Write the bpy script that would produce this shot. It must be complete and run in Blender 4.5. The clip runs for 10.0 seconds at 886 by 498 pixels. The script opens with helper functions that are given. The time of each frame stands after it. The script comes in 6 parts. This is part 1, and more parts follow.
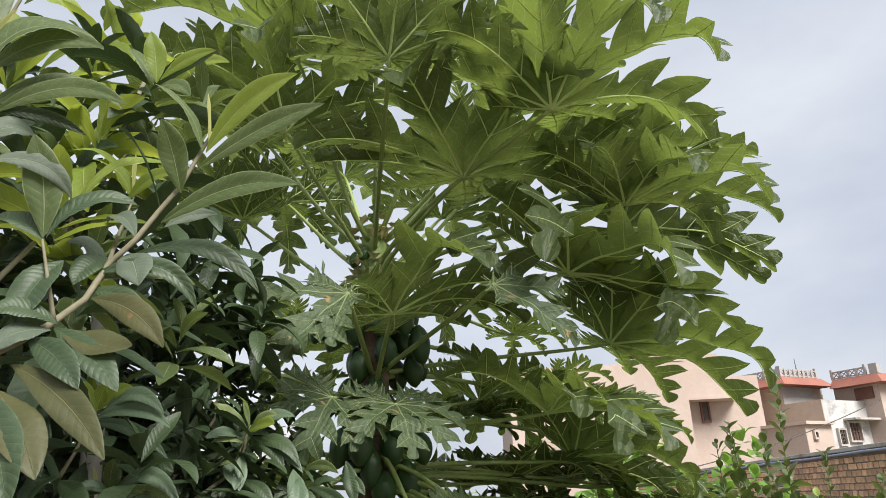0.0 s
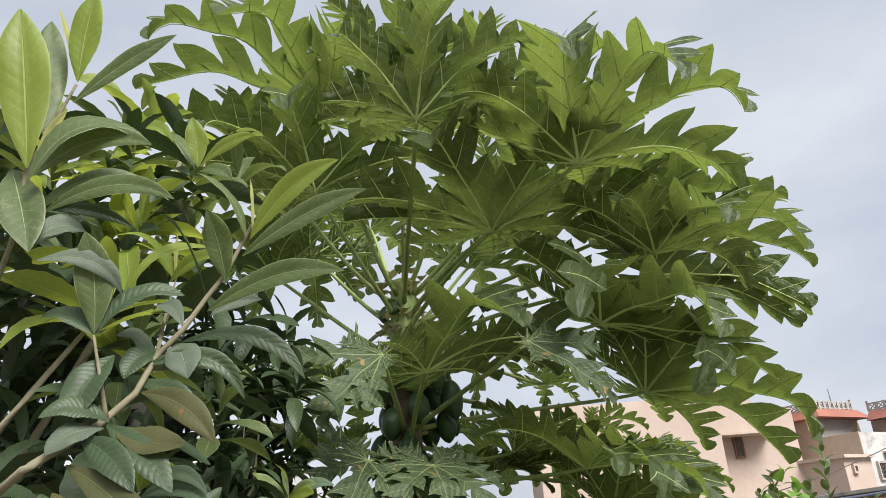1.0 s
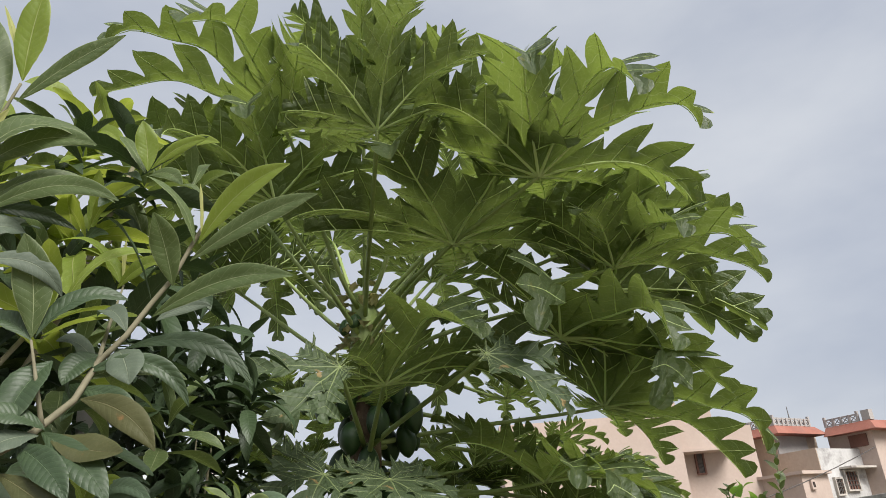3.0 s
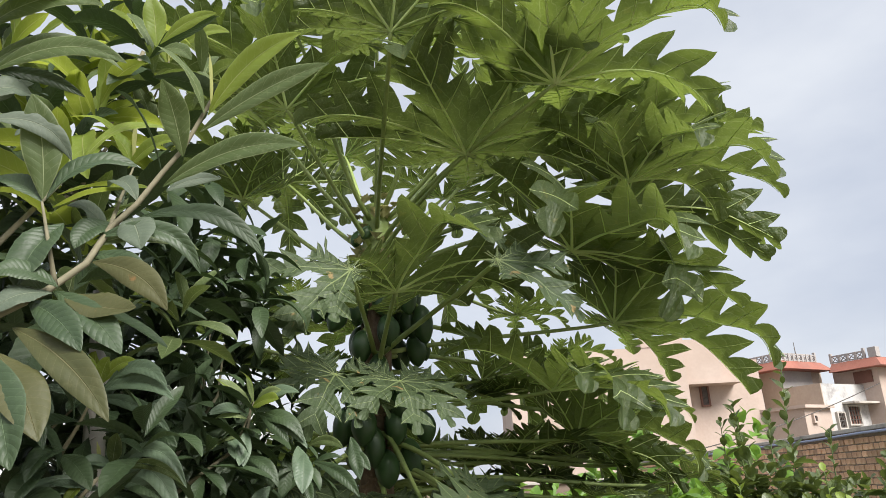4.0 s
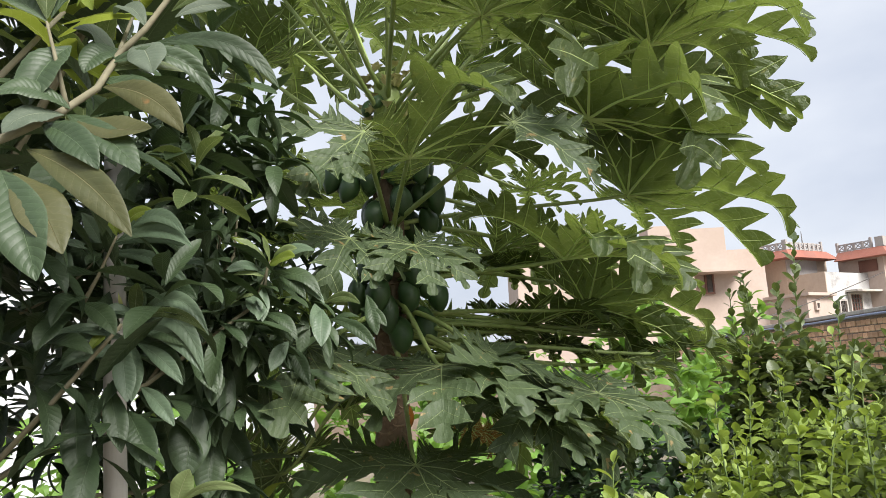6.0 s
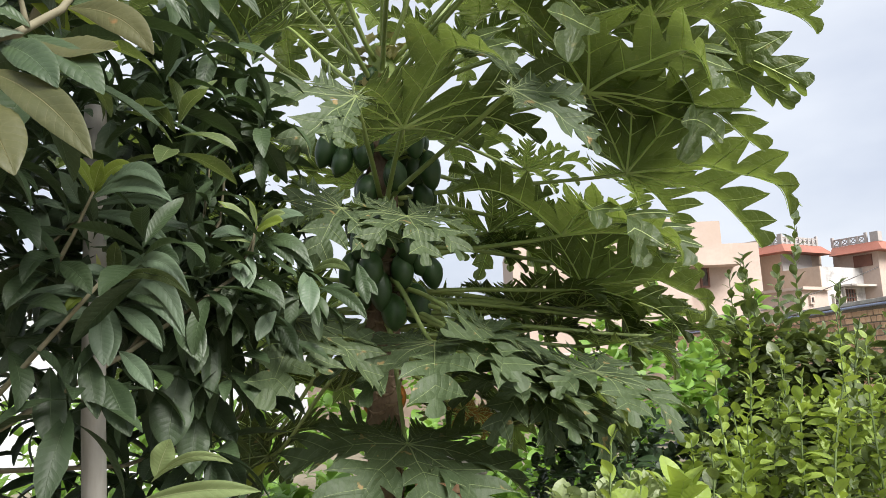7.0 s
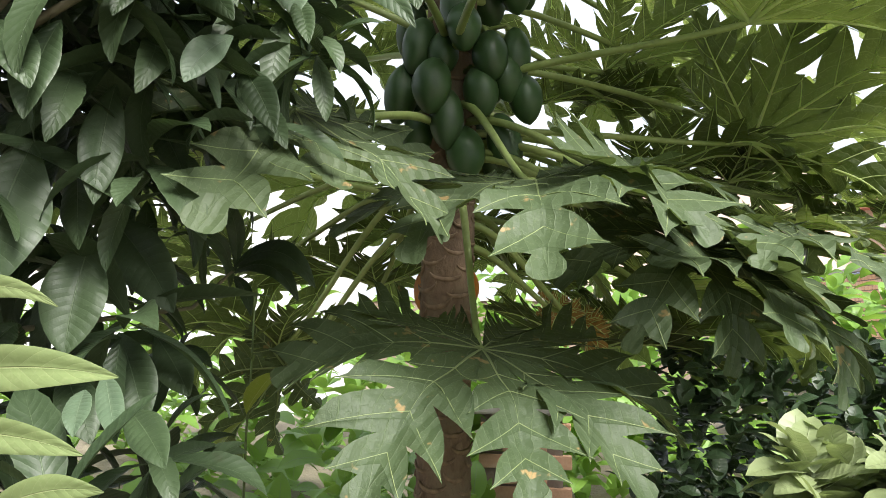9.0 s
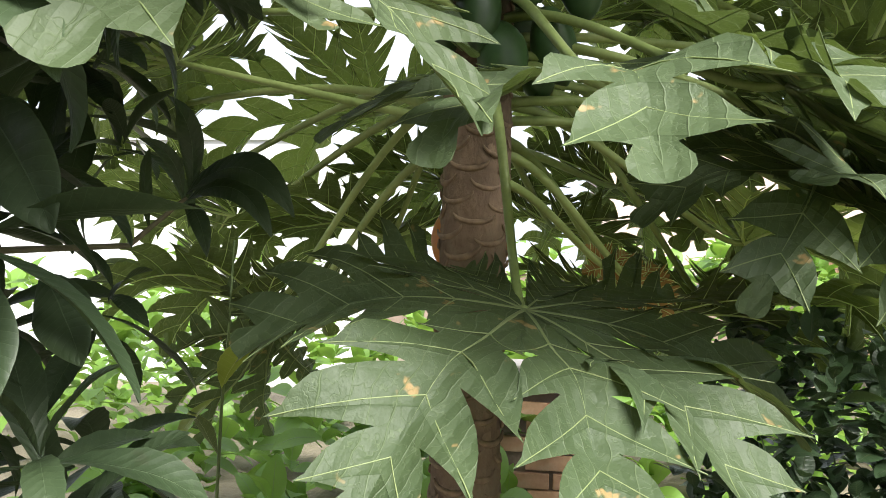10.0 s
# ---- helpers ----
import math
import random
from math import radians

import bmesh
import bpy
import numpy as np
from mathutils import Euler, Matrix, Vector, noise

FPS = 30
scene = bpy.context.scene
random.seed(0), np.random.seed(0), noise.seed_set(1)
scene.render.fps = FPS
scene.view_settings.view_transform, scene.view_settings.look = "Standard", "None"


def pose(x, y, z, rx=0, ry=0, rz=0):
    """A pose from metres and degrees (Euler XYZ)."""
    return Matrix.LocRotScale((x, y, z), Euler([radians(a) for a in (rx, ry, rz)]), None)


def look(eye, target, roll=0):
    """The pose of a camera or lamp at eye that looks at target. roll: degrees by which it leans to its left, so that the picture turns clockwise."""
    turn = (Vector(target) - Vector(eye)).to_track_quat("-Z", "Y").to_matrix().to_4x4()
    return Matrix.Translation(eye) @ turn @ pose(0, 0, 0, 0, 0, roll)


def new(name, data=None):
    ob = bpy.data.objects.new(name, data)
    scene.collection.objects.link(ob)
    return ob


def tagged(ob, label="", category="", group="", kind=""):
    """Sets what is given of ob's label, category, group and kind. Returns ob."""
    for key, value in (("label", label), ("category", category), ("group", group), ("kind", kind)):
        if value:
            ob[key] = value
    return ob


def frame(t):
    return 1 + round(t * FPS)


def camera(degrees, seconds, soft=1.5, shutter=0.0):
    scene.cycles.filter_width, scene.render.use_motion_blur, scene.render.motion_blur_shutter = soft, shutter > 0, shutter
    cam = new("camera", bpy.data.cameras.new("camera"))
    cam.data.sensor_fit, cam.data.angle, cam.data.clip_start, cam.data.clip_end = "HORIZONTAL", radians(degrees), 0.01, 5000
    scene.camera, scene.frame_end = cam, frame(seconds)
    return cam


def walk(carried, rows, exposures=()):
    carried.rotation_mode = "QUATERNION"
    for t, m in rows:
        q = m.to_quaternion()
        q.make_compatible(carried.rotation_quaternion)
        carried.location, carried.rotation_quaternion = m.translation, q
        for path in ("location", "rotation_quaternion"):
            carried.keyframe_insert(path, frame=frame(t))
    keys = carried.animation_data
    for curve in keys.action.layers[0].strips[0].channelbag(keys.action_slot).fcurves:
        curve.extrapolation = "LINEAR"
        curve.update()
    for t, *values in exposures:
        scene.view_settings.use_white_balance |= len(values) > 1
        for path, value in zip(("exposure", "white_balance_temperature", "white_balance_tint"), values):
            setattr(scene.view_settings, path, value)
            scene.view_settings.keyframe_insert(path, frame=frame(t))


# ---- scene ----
cam = camera(62.0, 10.0, soft=0.45)
# seconds, eye, target, roll
PATH = [
    (0, (0.089, 0.021, 1.593), (0.055, 1.913, 2.239), -2.8),
    (0.5, (0.072, 0.009, 1.624), (0.001, 1.89, 2.299), -3.6),
    (1, (0.059, -0.003, 1.656), (-0.024, 1.851, 2.402), -4.0),
    (1.5, (0.055, -0.018, 1.677), (-0.01, 1.809, 2.489), -4.4),
    (2, (0.068, -0.022, 1.692), (0.045, 1.791, 2.537), -5.0),
    (2.5, (0.082, -0.01, 1.674), (0.096, 1.81, 2.504), -5.2),
    (4, (0.073, 0.053, 1.567), (0.039, 1.957, 2.18), -3.1),
    (4.5, (0.071, 0.074, 1.53), (0.018, 2.006, 2.044), -2.9),
    (5, (0.064, 0.083, 1.509), (-0.008, 2.039, 1.922), -2.8),
    (5.5, (0.051, 0.09, 1.499), (-0.025, 2.056, 1.856), -2.9),
    (7, (0.046, 0.176, 1.438), (-0.015, 2.151, 1.745), -2.3),
    (7.5, (0.089, 0.482, 1.384), (-0.051, 2.449, 1.717), -2.2),
    (8, (0.123, 0.729, 1.357), (-0.104, 2.695, 1.641), -0.6),
    (8.5, (0.036, 0.949, 1.292), (-0.207, 2.926, 1.477), 0.2),
    (9, (-0.078, 1.22, 1.238), (-0.318, 3.198, 1.414), 0.4),
    (9.5, (-0.115, 1.495, 1.208), (-0.365, 3.473, 1.36), 0.7),
    (10, (-0.154, 1.649, 1.195), (-0.432, 3.627, 1.3), 1.5),
]
EXPOSURES = [(0.0, 0.45), (1.0, 0.40), (2.5, 0.10), (4.0, 0.48), (5.5, 0.60), (7.0, 0.68), (7.5, 0.70), (8.0, 0.82), (8.5, 1.03), (9.0, 1.22), (10.0, 1.40)]
walk(cam, [(t, look(eye, target, roll)) for t, eye, target, roll in PATH], EXPOSURES)

# ---- sky and sun: a bright, thinly clouded day ----
world = bpy.data.worlds.new("sky")
scene.world = world
world.use_nodes = True
wn, wl = world.node_tree.nodes, world.node_tree.links
wn.clear()
w_out = wn.new("ShaderNodeOutputWorld")
w_bg = wn.new("ShaderNodeBackground")
w_sky = wn.new("ShaderNodeTexSky")
w_sky.sky_type = "NISHITA"
w_sky.sun_disc = False
w_sky.sun_elevation, w_sky.sun_rotation = radians(45), radians(145)
w_sky.dust_density, w_sky.air_density = 4.0, 1.0
w_hsv = wn.new("ShaderNodeHueSaturation")
w_hsv.inputs["Saturation"].default_value = 0.6
w_tc = wn.new("ShaderNodeTexCoord")
w_map = wn.new("ShaderNodeMapping")
w_map.inputs["Scale"].default_value = (1.2, 1.2, 2.6)
w_noise = wn.new("ShaderNodeTexNoise")
w_noise.inputs["Scale"].default_value = 2.2
w_noise.inputs["Detail"].default_value = 5.0
w_noise.inputs["Roughness"].default_value = 0.5
w_ramp = wn.new("ShaderNodeValToRGB")
w_ramp.color_ramp.elements[0].position = 0.3
w_ramp.color_ramp.elements[0].color = (5.1, 5.6, 6.7, 1)
w_ramp.color_ramp.elements[1].position = 0.75
w_ramp.color_ramp.elements[1].color = (8.1, 8.4, 8.9, 1)
w_mix = wn.new("ShaderNodeMixRGB")
w_mix.inputs[0].default_value = 0.75
w_bg.inputs["Strength"].default_value = 0.092
wl.new(w_sky.outputs[0], w_hsv.inputs["Color"])
wl.new(w_tc.outputs["Generated"], w_map.inputs[0])
wl.new(w_map.outputs[0], w_noise.inputs["Vector"])
wl.new(w_noise.outputs["Fac"], w_ramp.inputs[0])
wl.new(w_hsv.outputs[0], w_mix.inputs[1])
wl.new(w_ramp.outputs[0], w_mix.inputs[2])
wl.new(w_mix.outputs[0], w_bg.inputs["Color"])
wl.new(w_bg.outputs[0], w_out.inputs["Surface"])

sun = new("sun", bpy.data.lights.new("sun", "SUN"))
sun.data.energy, sun.data.angle, sun.data.color = 5.0, radians(30), (1.0, 0.97, 0.92)
sun.matrix_world = look((4.2, -3.4, 8.8), (0, 2.5, 1.5))


# ---- materials ----
def nodes_of(name):
    m = bpy.data.materials.new(name)
    m.use_nodes = True
    n, l = m.node_tree.nodes, m.node_tree.links
    n.clear()
    out = n.new("ShaderNodeOutputMaterial")
    return m, n, l, out


def mathn(n, l, op, a, b=None):
    q = n.new("ShaderNodeMath")
    q.operation = op
    for i, v in enumerate((a, b)):
        if v is None:
            continue
        if isinstance(v, (int, float)):
            q.inputs[i].default_value = v
        else:
            l.new(v, q.inputs[i])
    return q.outputs[0]


def noisen(n, l, scale, detail=4.0, vector=None, rough=0.55):
    q = n.new("ShaderNodeTexNoise")
    q.inputs["Scale"].default_value, q.inputs["Detail"].default_value, q.inputs["Roughness"].default_value = scale, detail, rough
    if vector is not None:
        l.new(vector, q.inputs["Vector"])
    return q.outputs["Fac"]


def mixn(n, l, fac, a, b, kind="MIX"):
    q = n.new("ShaderNodeMixRGB")
    q.blend_type = kind
    for i, v in enumerate((fac, a, b)):
        if isinstance(v, (int, float)):
            q.inputs[i].default_value = v
        elif isinstance(v, tuple):
            q.inputs[i].default_value = (*v, 1)
        else:
            l.new(v, q.inputs[i])
    return q.outputs[0]


def rampn(n, l, fac, lo, hi):
    q = n.new("ShaderNodeMapRange")
    q.inputs[1].default_value, q.inputs[2].default_value = lo, hi
    l.new(fac, q.inputs[0])
    return q.outputs[0]


def leaf_material(name, dark, light, through_light, vein, share, period, rib, slant=0.0, gloss=0.42, blemish=None, cover=0.5, quilt=0.25, sheen=0.55, rim=0.0):
    """A thin leaf: glossy blade with pale ribs, grain and blotches, that lets light through. UV: along the rib, across it."""
    m, n, l, out = nodes_of(name)
    tc = n.new("ShaderNodeTexCoord")
    uv = n.new("ShaderNodeSeparateXYZ")
    l.new(tc.outputs["UV"], uv.inputs[0])
    u, v = uv.outputs[0], mathn(n, l, "ABSOLUTE", uv.outputs[1])
    taper = n.new("ShaderNodeMath")
    taper.operation = "MULTIPLY_ADD"
    l.new(u, taper.inputs[0])
    taper.inputs[1].default_value, taper.inputs[2].default_value = -rib * 0.75, rib
    edge = mathn(n, l, "SUBTRACT", taper.outputs[0], v)
    midrib = rampn(n, l, edge, -rib * 0.25, rib * 0.25)
    phase = mathn(n, l, "ADD", mathn(n, l, "DIVIDE", mathn(n, l, "SUBTRACT", u, 0.11), period), mathn(n, l, "MULTIPLY", v, -slant))
    wave = mathn(n, l, "ABSOLUTE", mathn(n, l, "SUBTRACT", mathn(n, l, "FRACT", mathn(n, l, "ADD", phase, 0.5)), 0.5))
    side = rampn(n, l, wave, 0.032, 0.008)
    fine = mathn(n, l, "ABSOLUTE", mathn(n, l, "SUBTRACT", noisen(n, l, 38.0, 2.0, tc.outputs["Object"]), 0.5))
    net = rampn(n, l, fine, 0.022, 0.0)
    ribs = mathn(n, l, "MAXIMUM", midrib, mathn(n, l, "MAXIMUM", mathn(n, l, "MULTIPLY", side, 0.42), mathn(n, l, "MULTIPLY", net, 0.2)))
    if rim:
        ribs = mathn(n, l, "MAXIMUM", ribs, mathn(n, l, "MULTIPLY", rampn(n, l, v, 0.93, 0.985), rim))
    blotch = noisen(n, l, 9.0, 4.0, tc.outputs["Object"])
    info = n.new("ShaderNodeObjectInfo")
    island = n.new("ShaderNodeNewGeometry")
    rnd = mathn(n, l, "FRACT", mathn(n, l, "ADD", info.outputs["Random"], island.outputs["Random Per Island"]))
    tone = mathn(n, l, "MULTIPLY_ADD", rnd, 0.6)
    tone.node.inputs[2].default_value = 0.2
    base = mixn(n, l, mathn(n, l, "MULTIPLY", mathn(n, l, "ADD", blotch, tone), 0.62), dark, light)
    if blemish:
        spots = rampn(n, l, noisen(n, l, 22.0, 3.0, tc.outputs["Object"]), 0.68, 0.74)
        base = mixn(n, l, mathn(n, l, "MULTIPLY", spots, cover), base, blemish)
    base = mixn(n, l, ribs, base, vein)
    p = n.new("ShaderNodeBsdfPrincipled")
    l.new(base, p.inputs["Base Color"])
    rough = mathn(n, l, "MULTIPLY_ADD", blotch, 0.2)
    rough.node.inputs[2].default_value = gloss - 0.1
    l.new(rough, p.inputs["Roughness"])
    p.inputs["Specular IOR Level"].default_value = sheen
    bump = n.new("ShaderNodeBump")
    bump.inputs["Strength"].default_value, bump.inputs["Distance"].default_value = 0.6, 0.003
    puff = mathn(n, l, "MULTIPLY", mathn(n, l, "POWER", mathn(n, l, "MULTIPLY", wave, 2.0), 0.6), quilt)
    l.new(mathn(n, l, "ADD", mathn(n, l, "SUBTRACT", puff, mathn(n, l, "MULTIPLY", midrib, 0.7)), mathn(n, l, "MULTIPLY", noisen(n, l, 60.0, 3.0, tc.outputs["Object"]), 0.5)), bump.inputs["Height"])
    l.new(bump.outputs[0], p.inputs["Normal"])
    tr = n.new("ShaderNodeBsdfTranslucent")
    l.new(mixn(n, l, mathn(n, l, "MULTIPLY", ribs, 0.85), mixn(n, l, mathn(n, l, "MULTIPLY", tone, 0.7), through_light, light, "MIX"), vein), tr.inputs["Color"])
    mx = n.new("ShaderNodeMixShader")
    mx.inputs[0].default_value = share
    l.new(p.outputs[0], mx.inputs[1])
    l.new(tr.outputs[0], mx.inputs[2])
    l.new(mx.outputs[0], out.inputs["Surface"])
    return m


def papaya_material(name, dark, light, through_light, vein, share, gloss, blemish, cover, relief=0.012):
    """A papaya blade: two greens, cross veins between the ribs, small blemishes, a waxy gloss, and light let through. UV: along a lobe, across it."""
    m, n, l, out = nodes_of(name)
    tc = n.new("ShaderNodeTexCoord")
    uv = n.new("ShaderNodeSeparateXYZ")
    l.new(tc.outputs["UV"], uv.inputs[0])
    u, v = uv.outputs[0], mathn(n, l, "ABSOLUTE", uv.outputs[1])
    obj = tc.outputs["Object"]
    warp = noisen(n, l, 11.0, 2.0, obj)
    rows = mathn(n, l, "ADD", mathn(n, l, "MULTIPLY", v, 17.0), mathn(n, l, "ADD", mathn(n, l, "MULTIPLY", warp, 1.5), mathn(n, l, "MULTIPLY", u, 3.0)))
    wave = mathn(n, l, "ABSOLUTE", mathn(n, l, "SUBTRACT", mathn(n, l, "FRACT", rows), 0.5))
    cross = rampn(n, l, wave, 0.040, 0.006)
    fine = mathn(n, l, "ABSOLUTE", mathn(n, l, "SUBTRACT", noisen(n, l, 46.0, 2.0, obj), 0.5))
    net = rampn(n, l, fine, 0.020, 0.0)
    lines = mathn(n, l, "MAXIMUM", mathn(n, l, "MULTIPLY", cross, 0.5), mathn(n, l, "MULTIPLY", net, 0.3))
    blotch = noisen(n, l, 7.0, 5.0, obj)
    info = n.new("ShaderNodeObjectInfo")
    tone = mathn(n, l, "MULTIPLY_ADD", info.outputs["Random"], 0.7)
    tone.node.inputs[2].default_value = 0.1
    base = mixn(n, l, mathn(n, l, "MULTIPLY", mathn(n, l, "ADD", blotch, tone), 0.66), dark, light)
    spots = rampn(n, l, noisen(n, l, 20.0, 3.0, obj), 0.665, 0.70)
    base = mixn(n, l, mathn(n, l, "MULTIPLY", spots, cover), base, blemish)
    base = mixn(n, l, lines, base, vein)
    p = n.new("ShaderNodeBsdfPrincipled")
    l.new(base, p.inputs["Base Color"])
    rough = mathn(n, l, "MULTIPLY_ADD", noisen(n, l, 30.0, 4.0, obj), 0.25)
    rough.node.inputs[2].default_value = gloss - 0.1
    l.new(rough, p.inputs["Roughness"])
    p.inputs["Specular IOR Level"].default_value = 0.45
    bump = n.new("ShaderNodeBump")
    bump.inputs["Strength"].default_value, bump.inputs["Distance"].default_value = 0.9, relief
    bay = mathn(n, l, "ABSOLUTE", mathn(n, l, "SUBTRACT", mathn(n, l, "FRACT", mathn(n, l, "ADD", mathn(n, l, "DIVIDE", mathn(n, l, "SUBTRACT", u, 0.12), 0.18), 0.5)), 0.5))
    l.new(mathn(n, l, "SUBTRACT", mathn(n, l, "ADD", mathn(n, l, "ADD", mathn(n, l, "MULTIPLY", wave, 0.8), mathn(n, l, "MULTIPLY", mathn(n, l, "POWER", bay, 0.6), 1.6)), mathn(n, l, "MULTIPLY", noisen(n, l, 55.0, 3.0, obj), 0.6)), mathn(n, l, "MULTIPLY", lines, 0.2)), bump.inputs["Height"])
    l.new(bump.outputs[0], p.inputs["Normal"])
    tr = n.new("ShaderNodeBsdfTranslucent")
    glow = tuple(min(0.9, 0.2 + q) for q in through_light)
    l.new(mixn(n, l, lines, mixn(n, l, mathn(n, l, "MULTIPLY", tone, 0.6), through_light, light), glow), tr.inputs["Color"])
    mx = n.new("ShaderNodeMixShader")
    mx.inputs[0].default_value = share
    l.new(p.outputs[0], mx.inputs[1])
    l.new(tr.outputs[0], mx.inputs[2])
    l.new(mx.outputs[0], out.inputs["Surface"])
    return m


def rough_material(name, a, b, scale=6.0, fine=60.0, roughness=0.75, bump=0.3, depth=0.004, stain=None, stain_scale=1.6, vary=0.0, metal=0.0, stretch=None):
    """A solid surface: two tones, grain, stains with shapes of their own, and relief."""
    m, n, l, out = nodes_of(name)
    tc = n.new("ShaderNodeTexCoord")
    vec = tc.outputs["Object"]
    if stretch:
        mp = n.new("ShaderNodeMapping")
        mp.inputs["Scale"].default_value = stretch
        l.new(vec, mp.inputs[0])
        vec = mp.outputs[0]
    big = noisen(n, l, scale, 5.0, vec)
    small = noisen(n, l, fine, 4.0, vec)
    col = mixn(n, l, rampn(n, l, mathn(n, l, "ADD", mathn(n, l, "MULTIPLY", big, 0.65), mathn(n, l, "MULTIPLY", small, 0.35)), 0.32, 0.68), a, b)
    if stain:
        col = mixn(n, l, mathn(n, l, "MULTIPLY", rampn(n, l, noisen(n, l, stain_scale, 6.0, vec, 0.65), 0.52, 0.66), 0.8), col, stain)
    if vary:
        info = n.new("ShaderNodeObjectInfo")
        hs = n.new("ShaderNodeHueSaturation")
        val = mathn(n, l, "MULTIPLY_ADD", info.outputs["Random"], vary)
        val.node.inputs[2].default_value = 1 - vary / 2
        l.new(val, hs.inputs["Value"])
        l.new(col, hs.inputs["Color"])
        col = hs.outputs[0]
    p = n.new("ShaderNodeBsdfPrincipled")
    l.new(col, p.inputs["Base Color"])
    p.inputs["Roughness"].default_value, p.inputs["Metallic"].default_value = roughness, metal
    bp = n.new("ShaderNodeBump")
    bp.inputs["Strength"].default_value, bp.inputs["Distance"].default_value = bump, depth
    l.new(small, bp.inputs["Height"])
    l.new(bp.outputs[0], p.inputs["Normal"])
    l.new(p.outputs[0], out.inputs["Surface"])
    return m


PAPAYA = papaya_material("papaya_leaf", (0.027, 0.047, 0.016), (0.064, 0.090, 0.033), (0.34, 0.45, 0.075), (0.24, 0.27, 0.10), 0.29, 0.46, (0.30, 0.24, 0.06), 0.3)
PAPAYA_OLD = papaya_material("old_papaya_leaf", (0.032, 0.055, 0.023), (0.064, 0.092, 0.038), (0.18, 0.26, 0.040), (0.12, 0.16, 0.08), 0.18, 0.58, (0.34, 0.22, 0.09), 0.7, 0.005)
LOQUAT_NEW = leaf_material("young_loquat_leaf", (0.125, 0.19, 0.028), (0.225, 0.29, 0.050), (0.46, 0.53, 0.06), (0.42, 0.46, 0.16), 0.45, 0.085, 0.05, 1.4, 0.50, None, 0.5, 0.15, 0.4, 0.6)
LOQUAT_MID = leaf_material("green_loquat_leaf", (0.048, 0.074, 0.026), (0.094, 0.130, 0.045), (0.24, 0.32, 0.05), (0.30, 0.34, 0.17), 0.26, 0.085, 0.04, 1.5, 0.52, None, 0.5, 0.12, 0.4, 0.7)
LOQUAT_PALE = leaf_material("pale_loquat_leaf", (0.15, 0.205, 0.075), (0.235, 0.295, 0.125), (0.34, 0.46, 0.10), (0.34, 0.38, 0.18), 0.28, 0.085, 0.05, 1.4, 0.52, None, 0.5, 0.2, 0.5)
BUD = leaf_material("loquat_bud_leaf", (0.34, 0.36, 0.12), (0.46, 0.46, 0.18), (0.55, 0.55, 0.15), (0.36, 0.37, 0.13), 0.4, 0.085, 0.04, 1.4, 0.6, None, 0.5, 0.1, 0.4)
# grown leaf green darkened for the shade inside the crown
LOQUAT = leaf_material("shaded_loquat_leaf", (0.015, 0.030, 0.013), (0.050, 0.078, 0.034), (0.09, 0.16, 0.030), (0.09, 0.13, 0.065), 0.10, 0.075, 0.030, 1.6, 0.48, (0.03, 0.03, 0.015), 0.4, 0.26, 0.40, 0.3)
# the same grown leaf, its colour lightened where sky light falls on it
LOQUAT_TEAL = leaf_material("lit_loquat_leaf", (0.058, 0.096, 0.056), (0.125, 0.176, 0.110), (0.16, 0.24, 0.06), (0.16, 0.21, 0.13), 0.18, 0.080, 0.035, 1.5, 0.45, None, 0.5, 0.24, 0.45, 0.4)
LOQUAT_GREY = leaf_material("woolly_loquat_leaf", (0.060, 0.084, 0.058), (0.108, 0.134, 0.094), (0.14, 0.20, 0.08), (0.18, 0.21, 0.14), 0.18, 0.075, 0.05, 1.6, 0.6, None, 0.5, 0.1, 0.3)
LOQUAT_BROWN = leaf_material("old_loquat_leaf", (0.034, 0.046, 0.018), (0.084, 0.082, 0.030), (0.18, 0.18, 0.04), (0.14, 0.13, 0.06), 0.2, 0.075, 0.05, 1.6, 0.55, (0.20, 0.10, 0.035), 0.9, 0.12, 0.35)
CITRUS_NEW = leaf_material("young_citrus_leaf", (0.145, 0.215, 0.030), (0.275, 0.365, 0.070), (0.44, 0.56, 0.06), (0.24, 0.29, 0.10), 0.33, 0.12, 0.05, 0.5, 0.5)
CITRUS_PALE = leaf_material("pale_citrus_leaf", (0.17, 0.215, 0.095), (0.27, 0.32, 0.155), (0.34, 0.44, 0.11), (0.30, 0.35, 0.17), 0.28, 0.12, 0.05, 0.5, 0.5)
CITRUS = leaf_material("citrus_leaf", (0.040, 0.066, 0.020), (0.115, 0.150, 0.048), (0.23, 0.30, 0.050), (0.12, 0.15, 0.06), 0.28, 0.12, 0.05, 0.5, 0.42)
WEED = leaf_material("garden_plant_leaf", (0.09, 0.19, 0.03), (0.18, 0.32, 0.05), (0.30, 0.48, 0.06), (0.18, 0.27, 0.08), 0.35, 0.12, 0.06, 0.5, 0.5)
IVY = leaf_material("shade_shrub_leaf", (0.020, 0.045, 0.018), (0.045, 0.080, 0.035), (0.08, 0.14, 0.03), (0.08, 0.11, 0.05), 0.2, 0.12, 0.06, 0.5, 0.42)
DRY = leaf_material("dry_leaf", (0.20, 0.09, 0.03), (0.42, 0.26, 0.07), (0.45, 0.28, 0.06), (0.30, 0.20, 0.08), 0.3, 0.16, 0.02, 0.0, 0.7)
RIB = leaf_material("papaya_rib", (0.58, 0.70, 0.30), (0.72, 0.82, 0.42), (0.70, 0.84, 0.30), (0.62, 0.72, 0.32), 0.45, 0.12, 0.0, 0.0, 0.5, None, 0.5, 0.1, 0.4)
